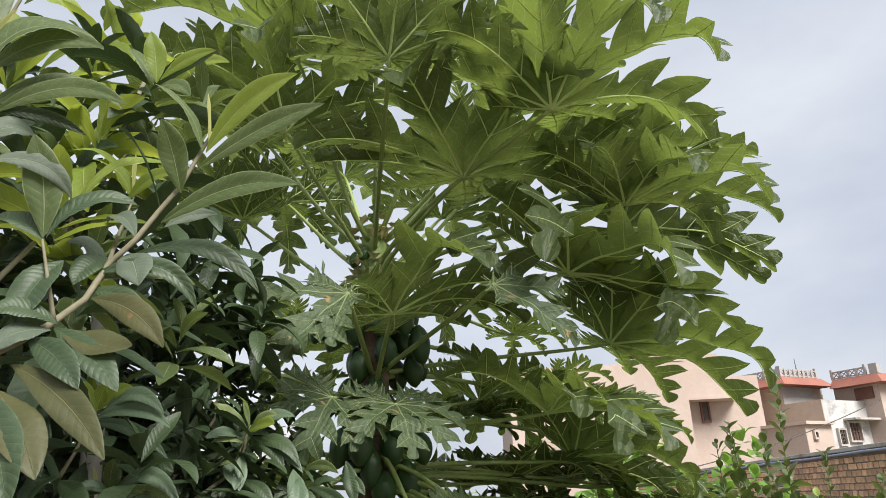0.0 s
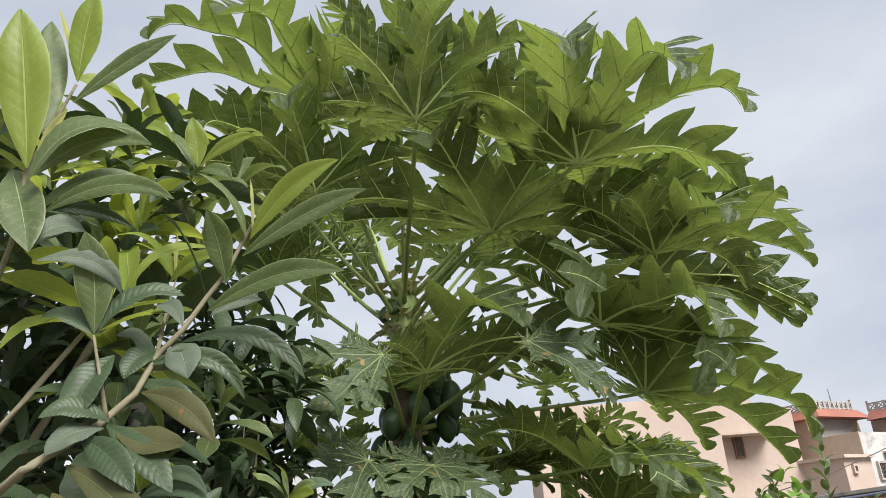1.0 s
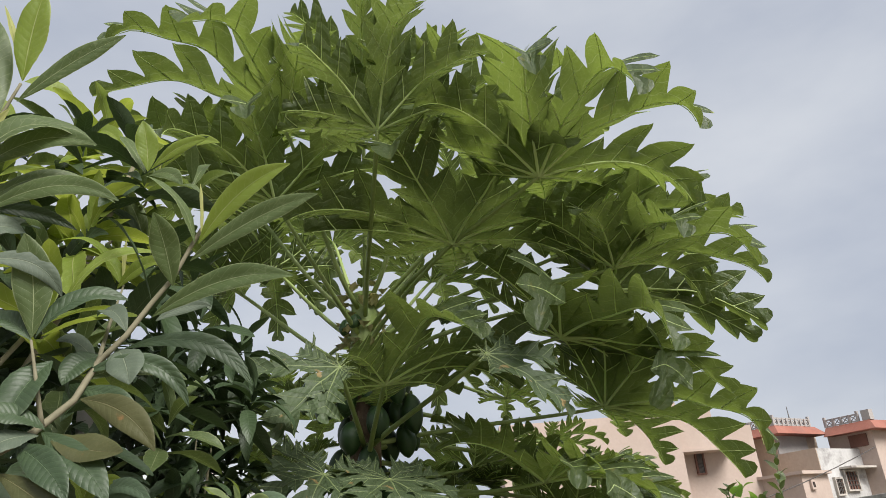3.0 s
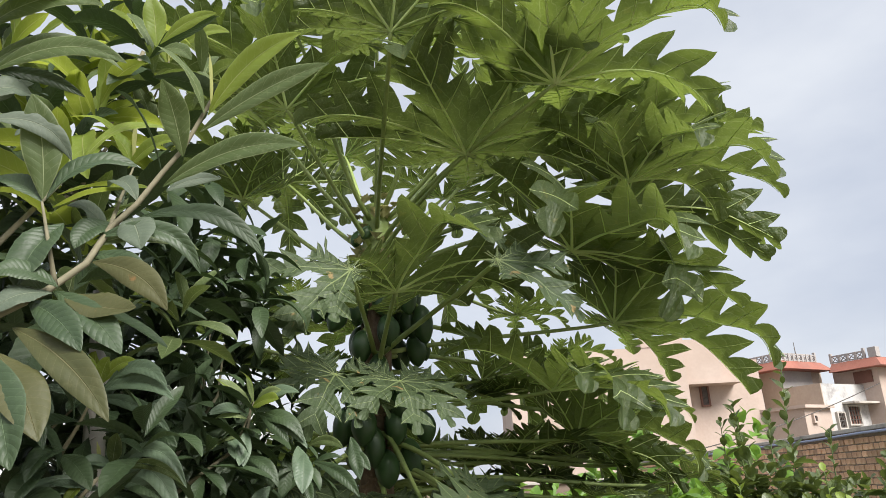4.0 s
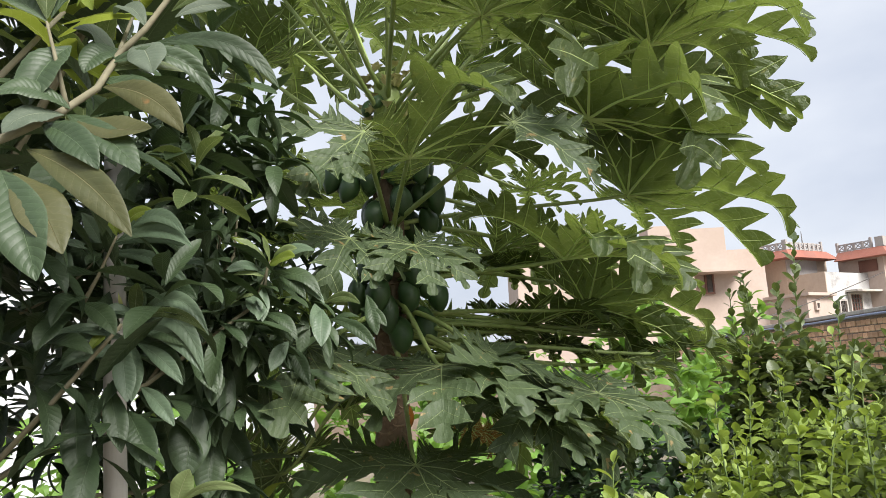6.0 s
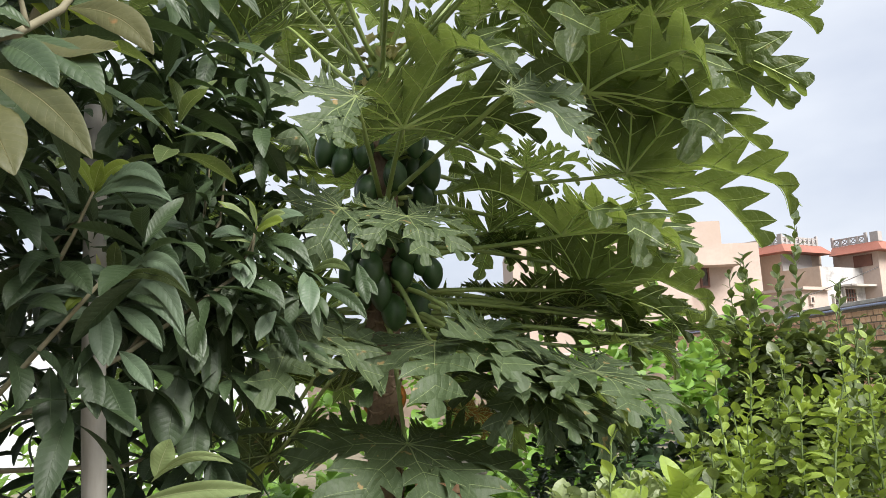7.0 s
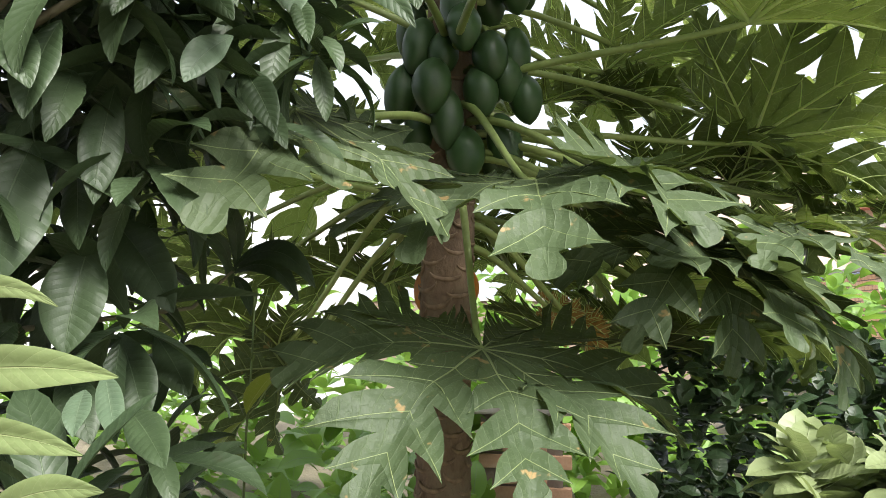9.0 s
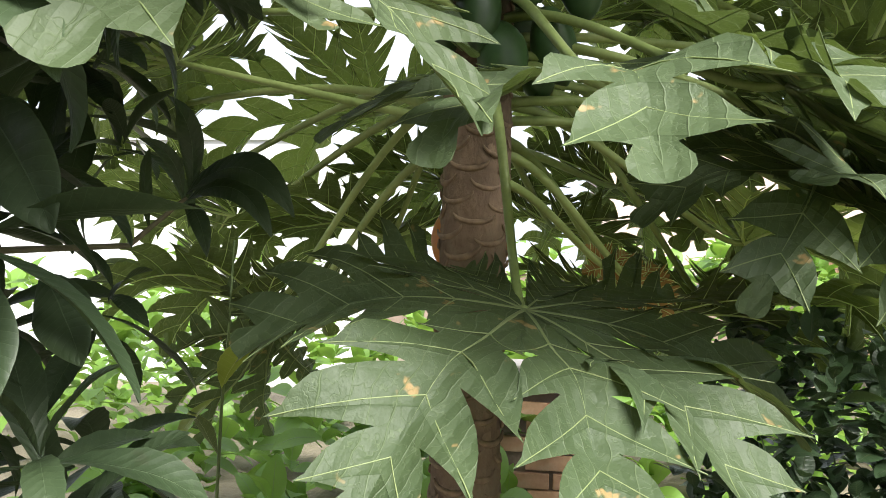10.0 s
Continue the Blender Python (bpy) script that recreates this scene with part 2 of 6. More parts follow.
RIB_OLD = leaf_material("old_papaya_rib", (0.17, 0.225, 0.095), (0.26, 0.31, 0.14), (0.36, 0.44, 0.16), (0.24, 0.29, 0.13), 0.30, 0.12, 0.0, 0.0, 0.5, None, 0.5, 0.1, 0.4)
PETIOLE = rough_material("petiole_skin", (0.19, 0.26, 0.07), (0.32, 0.39, 0.14), 8.0, 90.0, 0.45, 0.15, 0.001)
FRUIT = rough_material("green_papaya_skin", (0.020, 0.052, 0.016), (0.040, 0.084, 0.025), 7.0, 70.0, 0.42, 0.12, 0.001, vary=0.35)
RIPE = rough_material("ripe_papaya_skin", (0.42, 0.10, 0.02), (0.50, 0.22, 0.03), 7.0, 70.0, 0.45, 0.12, 0.001)
BARK = rough_material("papaya_bark", (0.095, 0.064, 0.042), (0.245, 0.168, 0.110), 14.0, 80.0, 0.9, 0.8, 0.006, (0.15, 0.13, 0.085), 7.0, stretch=(1, 1, 0.6))
SCAR = rough_material("leaf_scar", (0.13, 0.088, 0.057), (0.28, 0.20, 0.13), 30.0, 120.0, 0.9, 0.6, 0.003)
FLOWER = rough_material("papaya_flower", (0.55, 0.50, 0.25), (0.72, 0.66, 0.38), 30.0, 90.0, 0.6, 0.1, 0.001)
TWIG = rough_material("loquat_twig", (0.12, 0.11, 0.065), (0.22, 0.20, 0.13), 14.0, 90.0, 0.8, 0.4, 0.002)
TWIG_GREEN = rough_material("citrus_twig", (0.07, 0.11, 0.03), (0.13, 0.18, 0.06), 14.0, 90.0, 0.6, 0.2, 0.001)
POLE = rough_material("weathered_pole", (0.26, 0.24, 0.21), (0.42, 0.40, 0.36), 5.0, 60.0, 0.7, 0.3, 0.002, (0.18, 0.16, 0.13), 4.0, stretch=(1, 1, 0.2))
SOIL = rough_material("garden_soil", (0.125, 0.105, 0.074), (0.215, 0.185, 0.130), 1.3, 25.0, 0.95, 0.8, 0.02, (0.17, 0.15, 0.085), 0.9)
BRICK = rough_material("brick_clay", (0.50, 0.28, 0.165), (0.70, 0.45, 0.29), 4.0, 50.0, 0.9, 0.5, 0.004, (0.56, 0.45, 0.34), 3.0, vary=0.6)
MORTAR = rough_material("mortar", (0.15, 0.11, 0.08), (0.24, 0.19, 0.15), 5.0, 60.0, 0.95, 0.5, 0.004)
COPING = rough_material("stained_cement", (0.34, 0.31, 0.28), (0.52, 0.48, 0.43), 3.0, 40.0, 0.9, 0.4, 0.004, (0.14, 0.12, 0.11), 1.2)
PIPE = rough_material("blue_grey_pipe", (0.16, 0.20, 0.34), (0.26, 0.31, 0.46), 3.0, 40.0, 0.4, 0.1, 0.001)
CREAM = rough_material("cream_plaster", (0.41, 0.322, 0.275), (0.50, 0.405, 0.35), 0.5, 9.0, 0.9, 0.2, 0.01, (0.42, 0.33, 0.275), 0.35)
PLASTER = rough_material("beige_plaster", (0.36, 0.285, 0.225), (0.46, 0.375, 0.30), 0.5, 9.0, 0.9, 0.2, 0.01, (0.25, 0.19, 0.155), 0.45)
WHITEWASH = rough_material("stained_whitewash", (0.40, 0.39, 0.38), (0.56, 0.55, 0.54), 0.9, 9.0, 0.9, 0.2, 0.01, (0.20, 0.185, 0.18), 1.1)
RED = rough_material("red_oxide_slope", (0.25, 0.085, 0.060), (0.34, 0.145, 0.105), 0.8, 12.0, 0.85, 0.3, 0.01, (0.20, 0.10, 0.08), 0.9)
WHITE = rough_material("white_paint", (0.29, 0.27, 0.26), (0.40, 0.37, 0.35), 0.8, 12.0, 0.7, 0.1, 0.004)
WOOD = rough_material("brown_joinery", (0.11, 0.045, 0.03), (0.18, 0.08, 0.055), 2.0, 20.0, 0.6, 0.2, 0.004)
IRON = rough_material("dark_iron", (0.05, 0.045, 0.04), (0.10, 0.085, 0.075), 4.0, 40.0, 0.6, 0.2, 0.002)
GLASS = rough_material("dusty_window_glass", (0.03, 0.035, 0.04), (0.06, 0.065, 0.07), 2.0, 20.0, 0.15, 0.02, 0.001)
CONCRETE = rough_material("grey_concrete", (0.52, 0.53, 0.55), (0.66, 0.67, 0.69), 0.7, 14.0, 0.9, 0.3, 0.006, (0.42, 0.42, 0.43), 0.5)


# ---- mesh helpers ----
def mesh_from(name, verts, faces, material, uvs=None, smooth=True):
    me = bpy.data.meshes.new(name)
    me.from_pydata([tuple(v) for v in verts], [], faces)
    if uvs is not None:
        lay = me.uv_layers.new(name="UVMap")
        idx = np.empty(len(me.loops), dtype=np.int32)
        me.loops.foreach_get("vertex_index", idx)
        lay.data.foreach_set("uv", np.asarray(uvs, dtype=np.float32)[idx].ravel())
    me.materials.append(material)
    if smooth:
        me.polygons.foreach_set("use_smooth", [True] * len(me.polygons))
    me.update()
    return me


def piece(name, me, parent=None, label="", m=None):
    ob = new(name, me)
    if parent:
        ob.parent = parent
    if m is not None:
        ob.matrix_basis = m
    return tagged(ob, label)


def tube(points, radii, sides=8, cap=True):
    """Verts and faces of a round stalk along points."""
    pts = [Vector(p) for p in points]
    verts, faces = [], []
    ref = Vector((0.31, 0.2, 0.93))
    for i, p in enumerate(pts):
        d = (pts[min(i + 1, len(pts) - 1)] - pts[max(i - 1, 0)]).normalized()
        a = d.cross(ref)
        if a.length < 1e-3:
            a = d.cross(Vector((1, 0, 0)))
        a.normalize()
        b = d.cross(a)
        r = radii[i] if isinstance(radii, (list, tuple)) else radii
        for k in range(sides):
            t = 2 * math.pi * k / sides
            verts.append(p + (a * math.cos(t) + b * math.sin(t)) * r)
    for i in range(len(pts) - 1):
        for k in range(sides):
            k2 = (k + 1) % sides
            faces.append((i * sides + k, i * sides + k2, (i + 1) * sides + k2, (i + 1) * sides + k))
    if cap:
        faces.append(tuple(range(sides - 1, -1, -1)))
        faces.append(tuple(len(verts) - sides + k for k in range(sides)))
    return verts, faces


def bezier(a, b, c, d, n):
    a, b, c, d = Vector(a), Vector(b), Vector(c), Vector(d)
    out = []
    for i in range(n + 1):
        t = i / n
        out.append(a * (1 - t) ** 3 + b * 3 * t * (1 - t) ** 2 + c * 3 * t * t * (1 - t) + d * t ** 3)
    return out


def box_mesh(name, x0, x1, y0, y1, z0, z1, material, bevel=0.0, segments=2):
    bm = bmesh.new()
    bmesh.ops.create_cube(bm, size=1.0)
    for v in bm.verts:
        v.co = Vector(((x0 + x1) / 2 + v.co.x * (x1 - x0), (y0 + y1) / 2 + v.co.y * (y1 - y0), (z0 + z1) / 2 + v.co.z * (z1 - z0)))
    if bevel:
        bmesh.ops.bevel(bm, geom=bm.edges[:], offset=bevel, segments=segments, affect="EDGES", profile=0.5)
    me = bpy.data.meshes.new(name)
    bm.to_mesh(me)
    bm.free()
    me.materials.append(material)
    return me


# ---- papaya leaf ----
# lobes by their place from the middle one: bearing, length
LOBES = {0: (0, 1.0), 1: (37, 0.97), -1: (-37, 0.97), 2: (73, 0.88), -2: (-73, 0.88), 3: (108, 0.68), -3: (-108, 0.68), 4: (143, 0.45), -4: (-143, 0.45)}


def lobe_outline(peaks, heights, notches, depths, blunt=1.0):
    """Half width along a lobe: side lobes with a long rounded near edge and a pointed tip, and narrow rounded notches."""
    out = [(0.0, 0.0), (0.07, 0.06), (0.15, 0.125), (0.22, 0.15)]
    s0, d0 = 0.22, 0.15
    for p, h, n, d in zip(peaks, heights, notches, depths):
        for f, g in ((0.10, 0.36), (0.25, 0.64), (0.45, 0.84), (0.7, 0.96), (0.9, 1.02)):
            out.append((s0 + (p - s0) * f, d0 + (h - d0) * g))
        out += [(p, h * (1.13 - 0.05 * blunt)), (p + 0.28 * (n - p), h * (0.80 + 0.13 * blunt)), (p + 0.58 * (n - p), h * (0.52 + 0.10 * blunt) + d * 0.22), (p + 0.82 * (n - p), h * 0.16 + d * 0.85), (n, d)]
        s0, d0 = n, d
    return peaks, 0.62 - 0.14 * blunt, out + [(0.905, 0.082), (0.935, 0.080), (0.965, 0.058), (0.985, 0.032), (1.0, 0.0)]


YOUNG = lobe_outline((0.30, 0.48, 0.66, 0.83), (0.15, 0.21, 0.195, 0.125), (0.36, 0.545, 0.725, 0.875), (0.068, 0.050, 0.043, 0.040))
BROAD = lobe_outline((0.30, 0.48, 0.66, 0.83), (0.175, 0.26, 0.25, 0.155), (0.352, 0.535, 0.715, 0.873), (0.105, 0.080, 0.068, 0.055), 0.0)
MATURE = lobe_outline((0.33, 0.56, 0.78), (0.155, 0.255, 0.195), (0.405, 0.645, 0.86), (0.088, 0.068, 0.055), 0.0)


def papaya_blade(size, rise, bend, seed, tweak=None, outline=YOUNG, fold=0.62):
    """A palmate blade with raised ribs: hub at 0, middle lobe along x, upper face to z. rise and bend in degrees: how the lobes lift and
    then droop. tweak: for a lobe its turn, its length's factor and its further droop. Returns verts, faces, uvs and the count of blade faces."""
    rng = random.Random(seed)
    lobes = []
    for k in sorted(LOBES, key=lambda q: LOBES[q][0]):
        own = (rng.uniform(-4, 4), rng.uniform(0.9, 1.06), rng.uniform(-12, 22))
        turn, grow, droop = (tweak or {}).get(k, own)
        droop = max(droop, -12)
        lobes.append((LOBES[k][0] + turn, LOBES[k][1] * grow, droop, bend * (1.0, 1.0, 1.0, 0.5, 0.2)[abs(k)]))
    peaks, lean, outline = outline
    verts, faces, uvs, ribs = [], [], [], []
    phase = rng.uniform(0, 6)
    cols = (-1, -0.7, -0.36, 0, 0.36, 0.7, 1)
    nc, steps = len(cols), 44
    for k, (deg, length, droop, curl) in enumerate(lobes):
        gap_r = (deg - lobes[k - 1][0]) / 2 if k else 26
        gap_l = (lobes[k + 1][0] - deg) / 2 if k < len(lobes) - 1 else 26
        sway = rng.uniform(-0.16, 0.16)
        flat, lift, tilt = [0.0], [0.0], []
        for i in range(int(steps * 1.5)):
            m = (i + 0.5) / steps
            a = radians(rise - curl * m * m - droop * max(0.0, m - 0.3) ** 2 * 2)
            tilt.append(a)
            flat.append(flat[-1] + math.cos(a) / steps)
            lift.append(lift[-1] + math.sin(a) / steps)

        def spot(s, lat, hand, down=0.0):
            x, y = s * length + lat * lean, lat * 0.88
            lim = math.tan(radians(min(gap_l if hand > 0 else gap_r, 60)))
            if y > x * lim * 1.02 and x < 0.37:
                y = x * lim * 1.02
            open_part = min(1.0, max(0.0, (x - 0.3) / 0.22))
            f = fold * (0.35 + 0.65 * open_part)
            h = f * y + 0.016 * math.sin((x * math.cos(radians(deg)) - y * math.sin(radians(deg)) * hand) * 15 + phase) * min(1, x * 2) + 0.010 * math.sin(s * 34 + phase + hand) * (lat / 0.2) ** 2 - down
            y *= 1 - open_part * (1 - 1 / math.sqrt(1 + f * f))
            y = y * hand + sway * max(0.0, s - 0.4) ** 2
            r = math.hypot(x, y)
            g = min(r * steps, len(tilt) - 1.01)
            j = int(g)
            fl = flat[j] + (flat[j + 1] - flat[j]) * (g - j) - h * math.sin(tilt[j])
            li = lift[j] + (lift[j + 1] - lift[j]) * (g - j) + h * math.cos(tilt[j])
            th = radians(deg) + math.atan2(y, x)
            return (fl * math.cos(th) * size, fl * math.sin(th) * size, li * size)

        sides = []
        for hand in (-1, 1):
            grow = [rng.uniform(0.82, 1.14) for _ in range(4)]
            q = [(s, w * grow[sum(s > n + 0.05 for n in peaks[:3])]) for s, w in outline]
            sides.append(q)
        base = len(verts)
        wide = 0.72 + 0.28 * length
        for i, (s, _) in enumerate(outline):
            for c in cols:
                lat = abs(c) * sides[0 if c < 0 else 1][i][1] * wide
                verts.append(spot(s, lat, 1 if c > 0 else -1))
                uvs.append((s, lat if c >= 0 else -lat))
        for i in range(len(outline) - 1):
            for c in range(nc - 1):
                a = base + i * nc + c
                faces.append((a, a + 1, a + nc + 1, a + nc))
        thick = 0.0056 * math.sqrt(size / 0.6) * (0.6 + 0.4 * length)
        mid = [i / 22 for i in range(22)]
        ribs.append(([spot(s, 0.0, 1, 0.004) for s in mid], [thick * (1 - 0.86 * s) for s in mid]))
        for hand, q in zip((-1, 1), sides):
            for p in peaks:
                w = max(v for s, v in q if abs(s - p) < 0.03) * wide
                ribs.append(([spot(p - 0.035 * (1 - f) ** 2, w * f, hand, 0.0008) for f in (0.0, 0.2, 0.4, 0.6, 0.8, 0.96)], [max(0.0009, thick * (0.5 if lean < 0.6 else 0.35) * (1 - 0.12 * i) * (1 - 0.5 * p)) for i in range(6)]))
    count = len(faces)
    for pts, rad in ribs:
        v, f = tube(pts, rad, 5, False)
        base = len(verts)
        verts += [tuple(q) for q in v]
        faces += [tuple(i + base for i in q) for q in f]
        uvs += [(0.5, 0.5)] * len(v)
    return verts, faces, uvs, count


def blade_mesh(material, *args):
    verts, faces, uvs, count = papaya_blade(*args)
    me = mesh_from("leaf", verts, faces, material, uvs)
    me.materials.append(RIB_OLD if material == PAPAYA_OLD else RIB)
    me.polygons.foreach_set("material_index", [0] * count + [1] * (len(faces) - count))
    return me


def leaf_axes(azimuth, pitch, roll):
    """Turn of a leaf whose middle lobe points to azimuth (degrees from x), pitched up by pitch, rolled about its own length."""
    return (Matrix.Rotation(radians(azimuth), 4, "Z") @ Matrix.Rotation(radians(-pitch), 4, "Y") @ Matrix.Rotation(radians(roll), 4, "X"))


TRUNK = [(-0.318, 3.17, -0.05), (-0.315, 3.17, 0.5), (-0.306, 3.17, 1.2), (-0.296, 3.16, 1.9), (-0.28, 3.15, 2.5), (-0.272, 3.15, 2.80)]


def trunk_at(z):
    for a, b in zip(TRUNK, TRUNK[1:]):
        if z <= b[2]:
            f = (z - a[2]) / (b[2] - a[2])
            return Vector([p + (q - p) * f for p, q in zip(a, b)])
    return Vector(TRUNK[-1])


papaya = tagged(new("papaya_tree"), "tall papaya tree with broad lobed leaves and clustered unripe fruit", "tree")

# hub, bearing, pitch, roll, size, rise, bend, height of the stalk's foot, lobes that differ
LEAVES_CROWN = [
    ((0.134, 2.64, 2.779), -57, 15, -2, 0.83, 16, 96, 2.55, {-2: (-18, 1.0, -12), -1: (-13, 1.0, -7), 0: (1, 0.9, 10), 1: (18, 1.0, 6), 2: (12, 0.91, 4)}),
    ((-0.094, 2.091, 2.967), -77, 20, 2, 0.52, 23, 92, 2.66, {-2: (-8, 0.69, 4), -1: (-4, 0.97, 26), 0: (4, 1.06, -8), 1: (6, 1.0, -7), 2: (1, 1.04, -12)}),
    ((-0.541, 2.558, 2.975), -82, 17, 2, 0.67, 24, 120, 2.58, {-1: (-3, 1.0, 0), 0: (-8, 1.0, 0), 1: (10, 0.97, -12), 2: (2, 1.1, 8)}),
    ((0.444, 2.276, 2.85), -65, 10, -6, 0.72, 26, 120, 2.6, {0: (0, 1.0, 14), 1: (-5, 0.97, 8), 2: (4, 1.07, 6)}),
]
LEAVES_SIDE = [
    ((0.765, 2.741, 2.665), -41, -10, -3, 0.67, 24, 109, 2.5, {0: (-1, 0.95, -11), 1: (-1, 0.95, -12)}),
    ((0.814, 3.043, 2.674), -2, -2, -43, 0.79, 26, 110, 2.44, {0: (13, 0.96, -5), 1: (-14, 0.99, -12)}),
    ((0.539, 2.886, 2.441), -24, -19, -8, 0.84, 13, 79, 2.35, {-2: (-6, 1.15, 16), -1: (-4, 0.99, 1), 0: (17, 0.83, 6), 1: (2, 0.78, -12), 3: (-8, 0.96, -3)}),
    ((0.774, 3.386, 2.24), -33, -15, -27, 0.81, 21, 92, 2.12, {-1: (-11, 1.17, 24), 0: (5, 1.0, 0), 1: (1, 0.93, -12), 2: (5, 0.83, -10)}),
]
LEAVES_TOP = [
    ((-0.53, 2.634, 3.357), -137, 13, -11, 0.77, 21, 76, 2.7, {-1: (2, 1.14, -12), 0: (6, 1.1, 1), 2: (-8, 1.02, -4)}),
    ((-0.182, 2.554, 3.497), -86, 19, 6, 0.5, 16, 76, 2.74, {-1: (2, 0.98, -1), 0: (3, 1.02, 7), 1: (-5, 0.96, -4)}),
    ((0.461, 2.742, 3.255), -60, 21, 7, 0.55, 17, 70, 2.7, {-1: (4, 1.03, -3), 0: (-3, 0.92, 8), 1: (-2, 1.0, -7)}),
]
LEAVES_MIDDLE = [
    ((-0.147, 2.575, 2.233), -55, 19, 9, 0.74, 11, 103, 2.02, {-4: (0, 0.7, 0), -3: (0, 0.5, 0), -2: (4, 0.45, 20), -1: (-10, 0.42, 20), 0: (-4, 0.88, 30), 1: (21, 0.93, 38), 2: (11, 0.92, -2)}),
    ((0.406, 2.882, 1.892), -67, -13, -13, 0.68, 22, 93, 1.85, {-1: (17, 0.85, 16), 0: (-5, 0.92, 28), 1: (-15, 0.86, 41), 2: (3, 0.85, -4)}),
    ((0.562, 3.436, 1.745), -30, -11, -34, 0.64, 21, 103, 1.72, {0: (-2, 1.02, -3), 1: (2, 0.88, -26)}),
]
# older leaves below the crown
LEAVES_UNDER = [
    ((-0.253, 2.22, 2.215), -137, -33, -47, 0.31, 6, 40, 2.1, {-4: (0, 0.14, 0), -3: (0, 0.14, 0), 3: (0, 0.14, 0), 4: (0, 0.14, 0), -2: (0, 0.5, 0), -1: (-3, 0.96, -12), 0: (9, 1.05, -3), 1: (-8, 0.8, -12), 2: (0, 0.2, 0)}),
    ((0.204, 2.28, 2.236), -10, -37, 50, 0.30, 6, 40, 2.1, {-4: (0, 0.14, 0), -3: (0, 0.14, 0), 3: (0, 0.14, 0), 4: (0, 0.14, 0), -2: (0, 0.14, 0), -1: (0, 0.3, 0), 0: (0, 1.1, -7), 1: (2, 0.84, -5), 2: (0, 0.4, 0)}),
    ((0.052, 2.319, 2.395), -1, -25, 52, 0.21, 6, 40, 2.3, {-4: (0, 0.14, 0), -3: (0, 0.14, 0), 3: (0, 0.14, 0), 4: (0, 0.14, 0), -2: (0, 0.14, 0), -1: (0, 0.3, 0), 0: (1, 1.09, 0), 1: (1, 0.85, 0), 2: (0, 0.4, 0)}),
    ((-0.331, 2.38, 1.92), -93, -29, -22, 0.28, 8, 80, 1.95, {-1: (3, 0.86, -5), 0: (-1, 1.11, -2), 1: (-3, 0.92, -3)}),
    ((-0.131, 2.428, 1.894), -75, -29, -6, 0.29, 7, 75, 1.92, {-1: (2, 0.92, -3), 0: (2, 0.96, -10), 1: (-4, 0.93, -1)}),
    ((-0.074, 2.727, 1.513), -86, -14, 5, 0.49, 3, 56, 1.78, {0: (-2, 1.03, -12)}),
    ((-0.489, 2.437, 1.591), -52, -32, -3, 0.37, -2, 30, 1.72, {-1: (8, 1.19, -12), 0: (-3, 0.74, -10), 1: (-3, 1.02, 14)}),
    ((0.193, 2.782, 1.508), -55, -33, -19, 0.45, -4, 2, 1.74, {-1: (-4, 0.95, -5), 0: (1, 0.99, -12)}),
]
LEAVES_LOW = [
    ((-0.186, 2.818, 1.164), -77, -24, -7, 0.52, 7, 55, 1.6, {-4: (0, 0.6, 0), -3: (0, 0.9, 14), -2: (-2, 1.0, 11), -1: (5, 1.05, -1), 0: (5, 0.91, -11), 1: (-4, 0.96, -12), 2: (-4, 1.05, 18), 3: (0, 0.9, 14), 4: (0, 0.6, 0)}),
    ((0.255, 2.831, 1.381), -114, -23, -25, 0.35, 6, 76, 1.66, {0: (-1, 1.03, -1)}),
    ((0.478, 2.814, 1.388), -44, -23, -3, 0.42, 7, 59, 1.68, {-1: (5, 0.95, -9), 0: (-4, 0.99, -6)}),
    ((0.313, 2.795, 1.337), -47, -31, -13, 0.38, 8, 69, 1.64, {-1: (4, 0.92, -11), 0: (-4, 1.02, 3), 1: (0, 1.0, 1)}),
]
LEAVES_MORE = [
    ((0.042, 2.75, 3.41), -66.0, 16.0, 0.0, 0.6, 12.0, 60.0, 2.74, {}),
    ((0.766, 2.95, 2.9), -15.0, 6.0, -10.0, 0.62, 14.0, 80.0, 2.55, {}),
]


def stalk(start, hub, side, foot):
    reach = (hub - start).length
    c1 = start + (side * 0.75 + Vector((0, 0, 0.45 if hub.z > foot + 0.15 else 0.15))) * reach * 0.38
    c2 = hub - (side * 0.55 + Vector((0, 0, 0.35 if hub.z > foot + 0.3 else 0.12))) * reach * 0.3
    pv, pf = tube(bezier(start, c1, c2, hub, 16), [0.0115 - 0.0045 * i / 16 for i in range(17)], 8)
    return piece("petiole", mesh_from("petiole", pv, pf, PETIOLE), papaya)


def add_leaf(k, hub, turn, pitch, roll, size, rise, bend, foot, material, outline=YOUNG):
    """A leaf by its bearing: hub, turn from straight outward, pitch, roll, size."""
    hub = Vector(hub)
    out = hub - trunk_at(foot)
    az = math.degrees(math.atan2(out.y, out.x)) + turn
    aim_leaf(k, hub, az, pitch, roll, size, rise, bend, foot, {}, material, outline)


def aim_leaf(k, hub, az, pitch, roll, size, rise, bend, foot, tweak, material, outline=YOUNG, fold=0.62):
    """A leaf by its hub and the bearing of its middle lobe."""
    hub = Vector(hub)
    piece("leaf", blade_mesh(material, size, rise, bend, 100 + k, tweak, outline, fold), papaya, "", Matrix.Translation(hub) @ leaf_axes(az, pitch, roll))
    start = trunk_at(foot)
    out = hub - start
    side = Vector((out.x, out.y, 0)).normalized()
    stalk(start + side * 0.045, hub, side, foot)


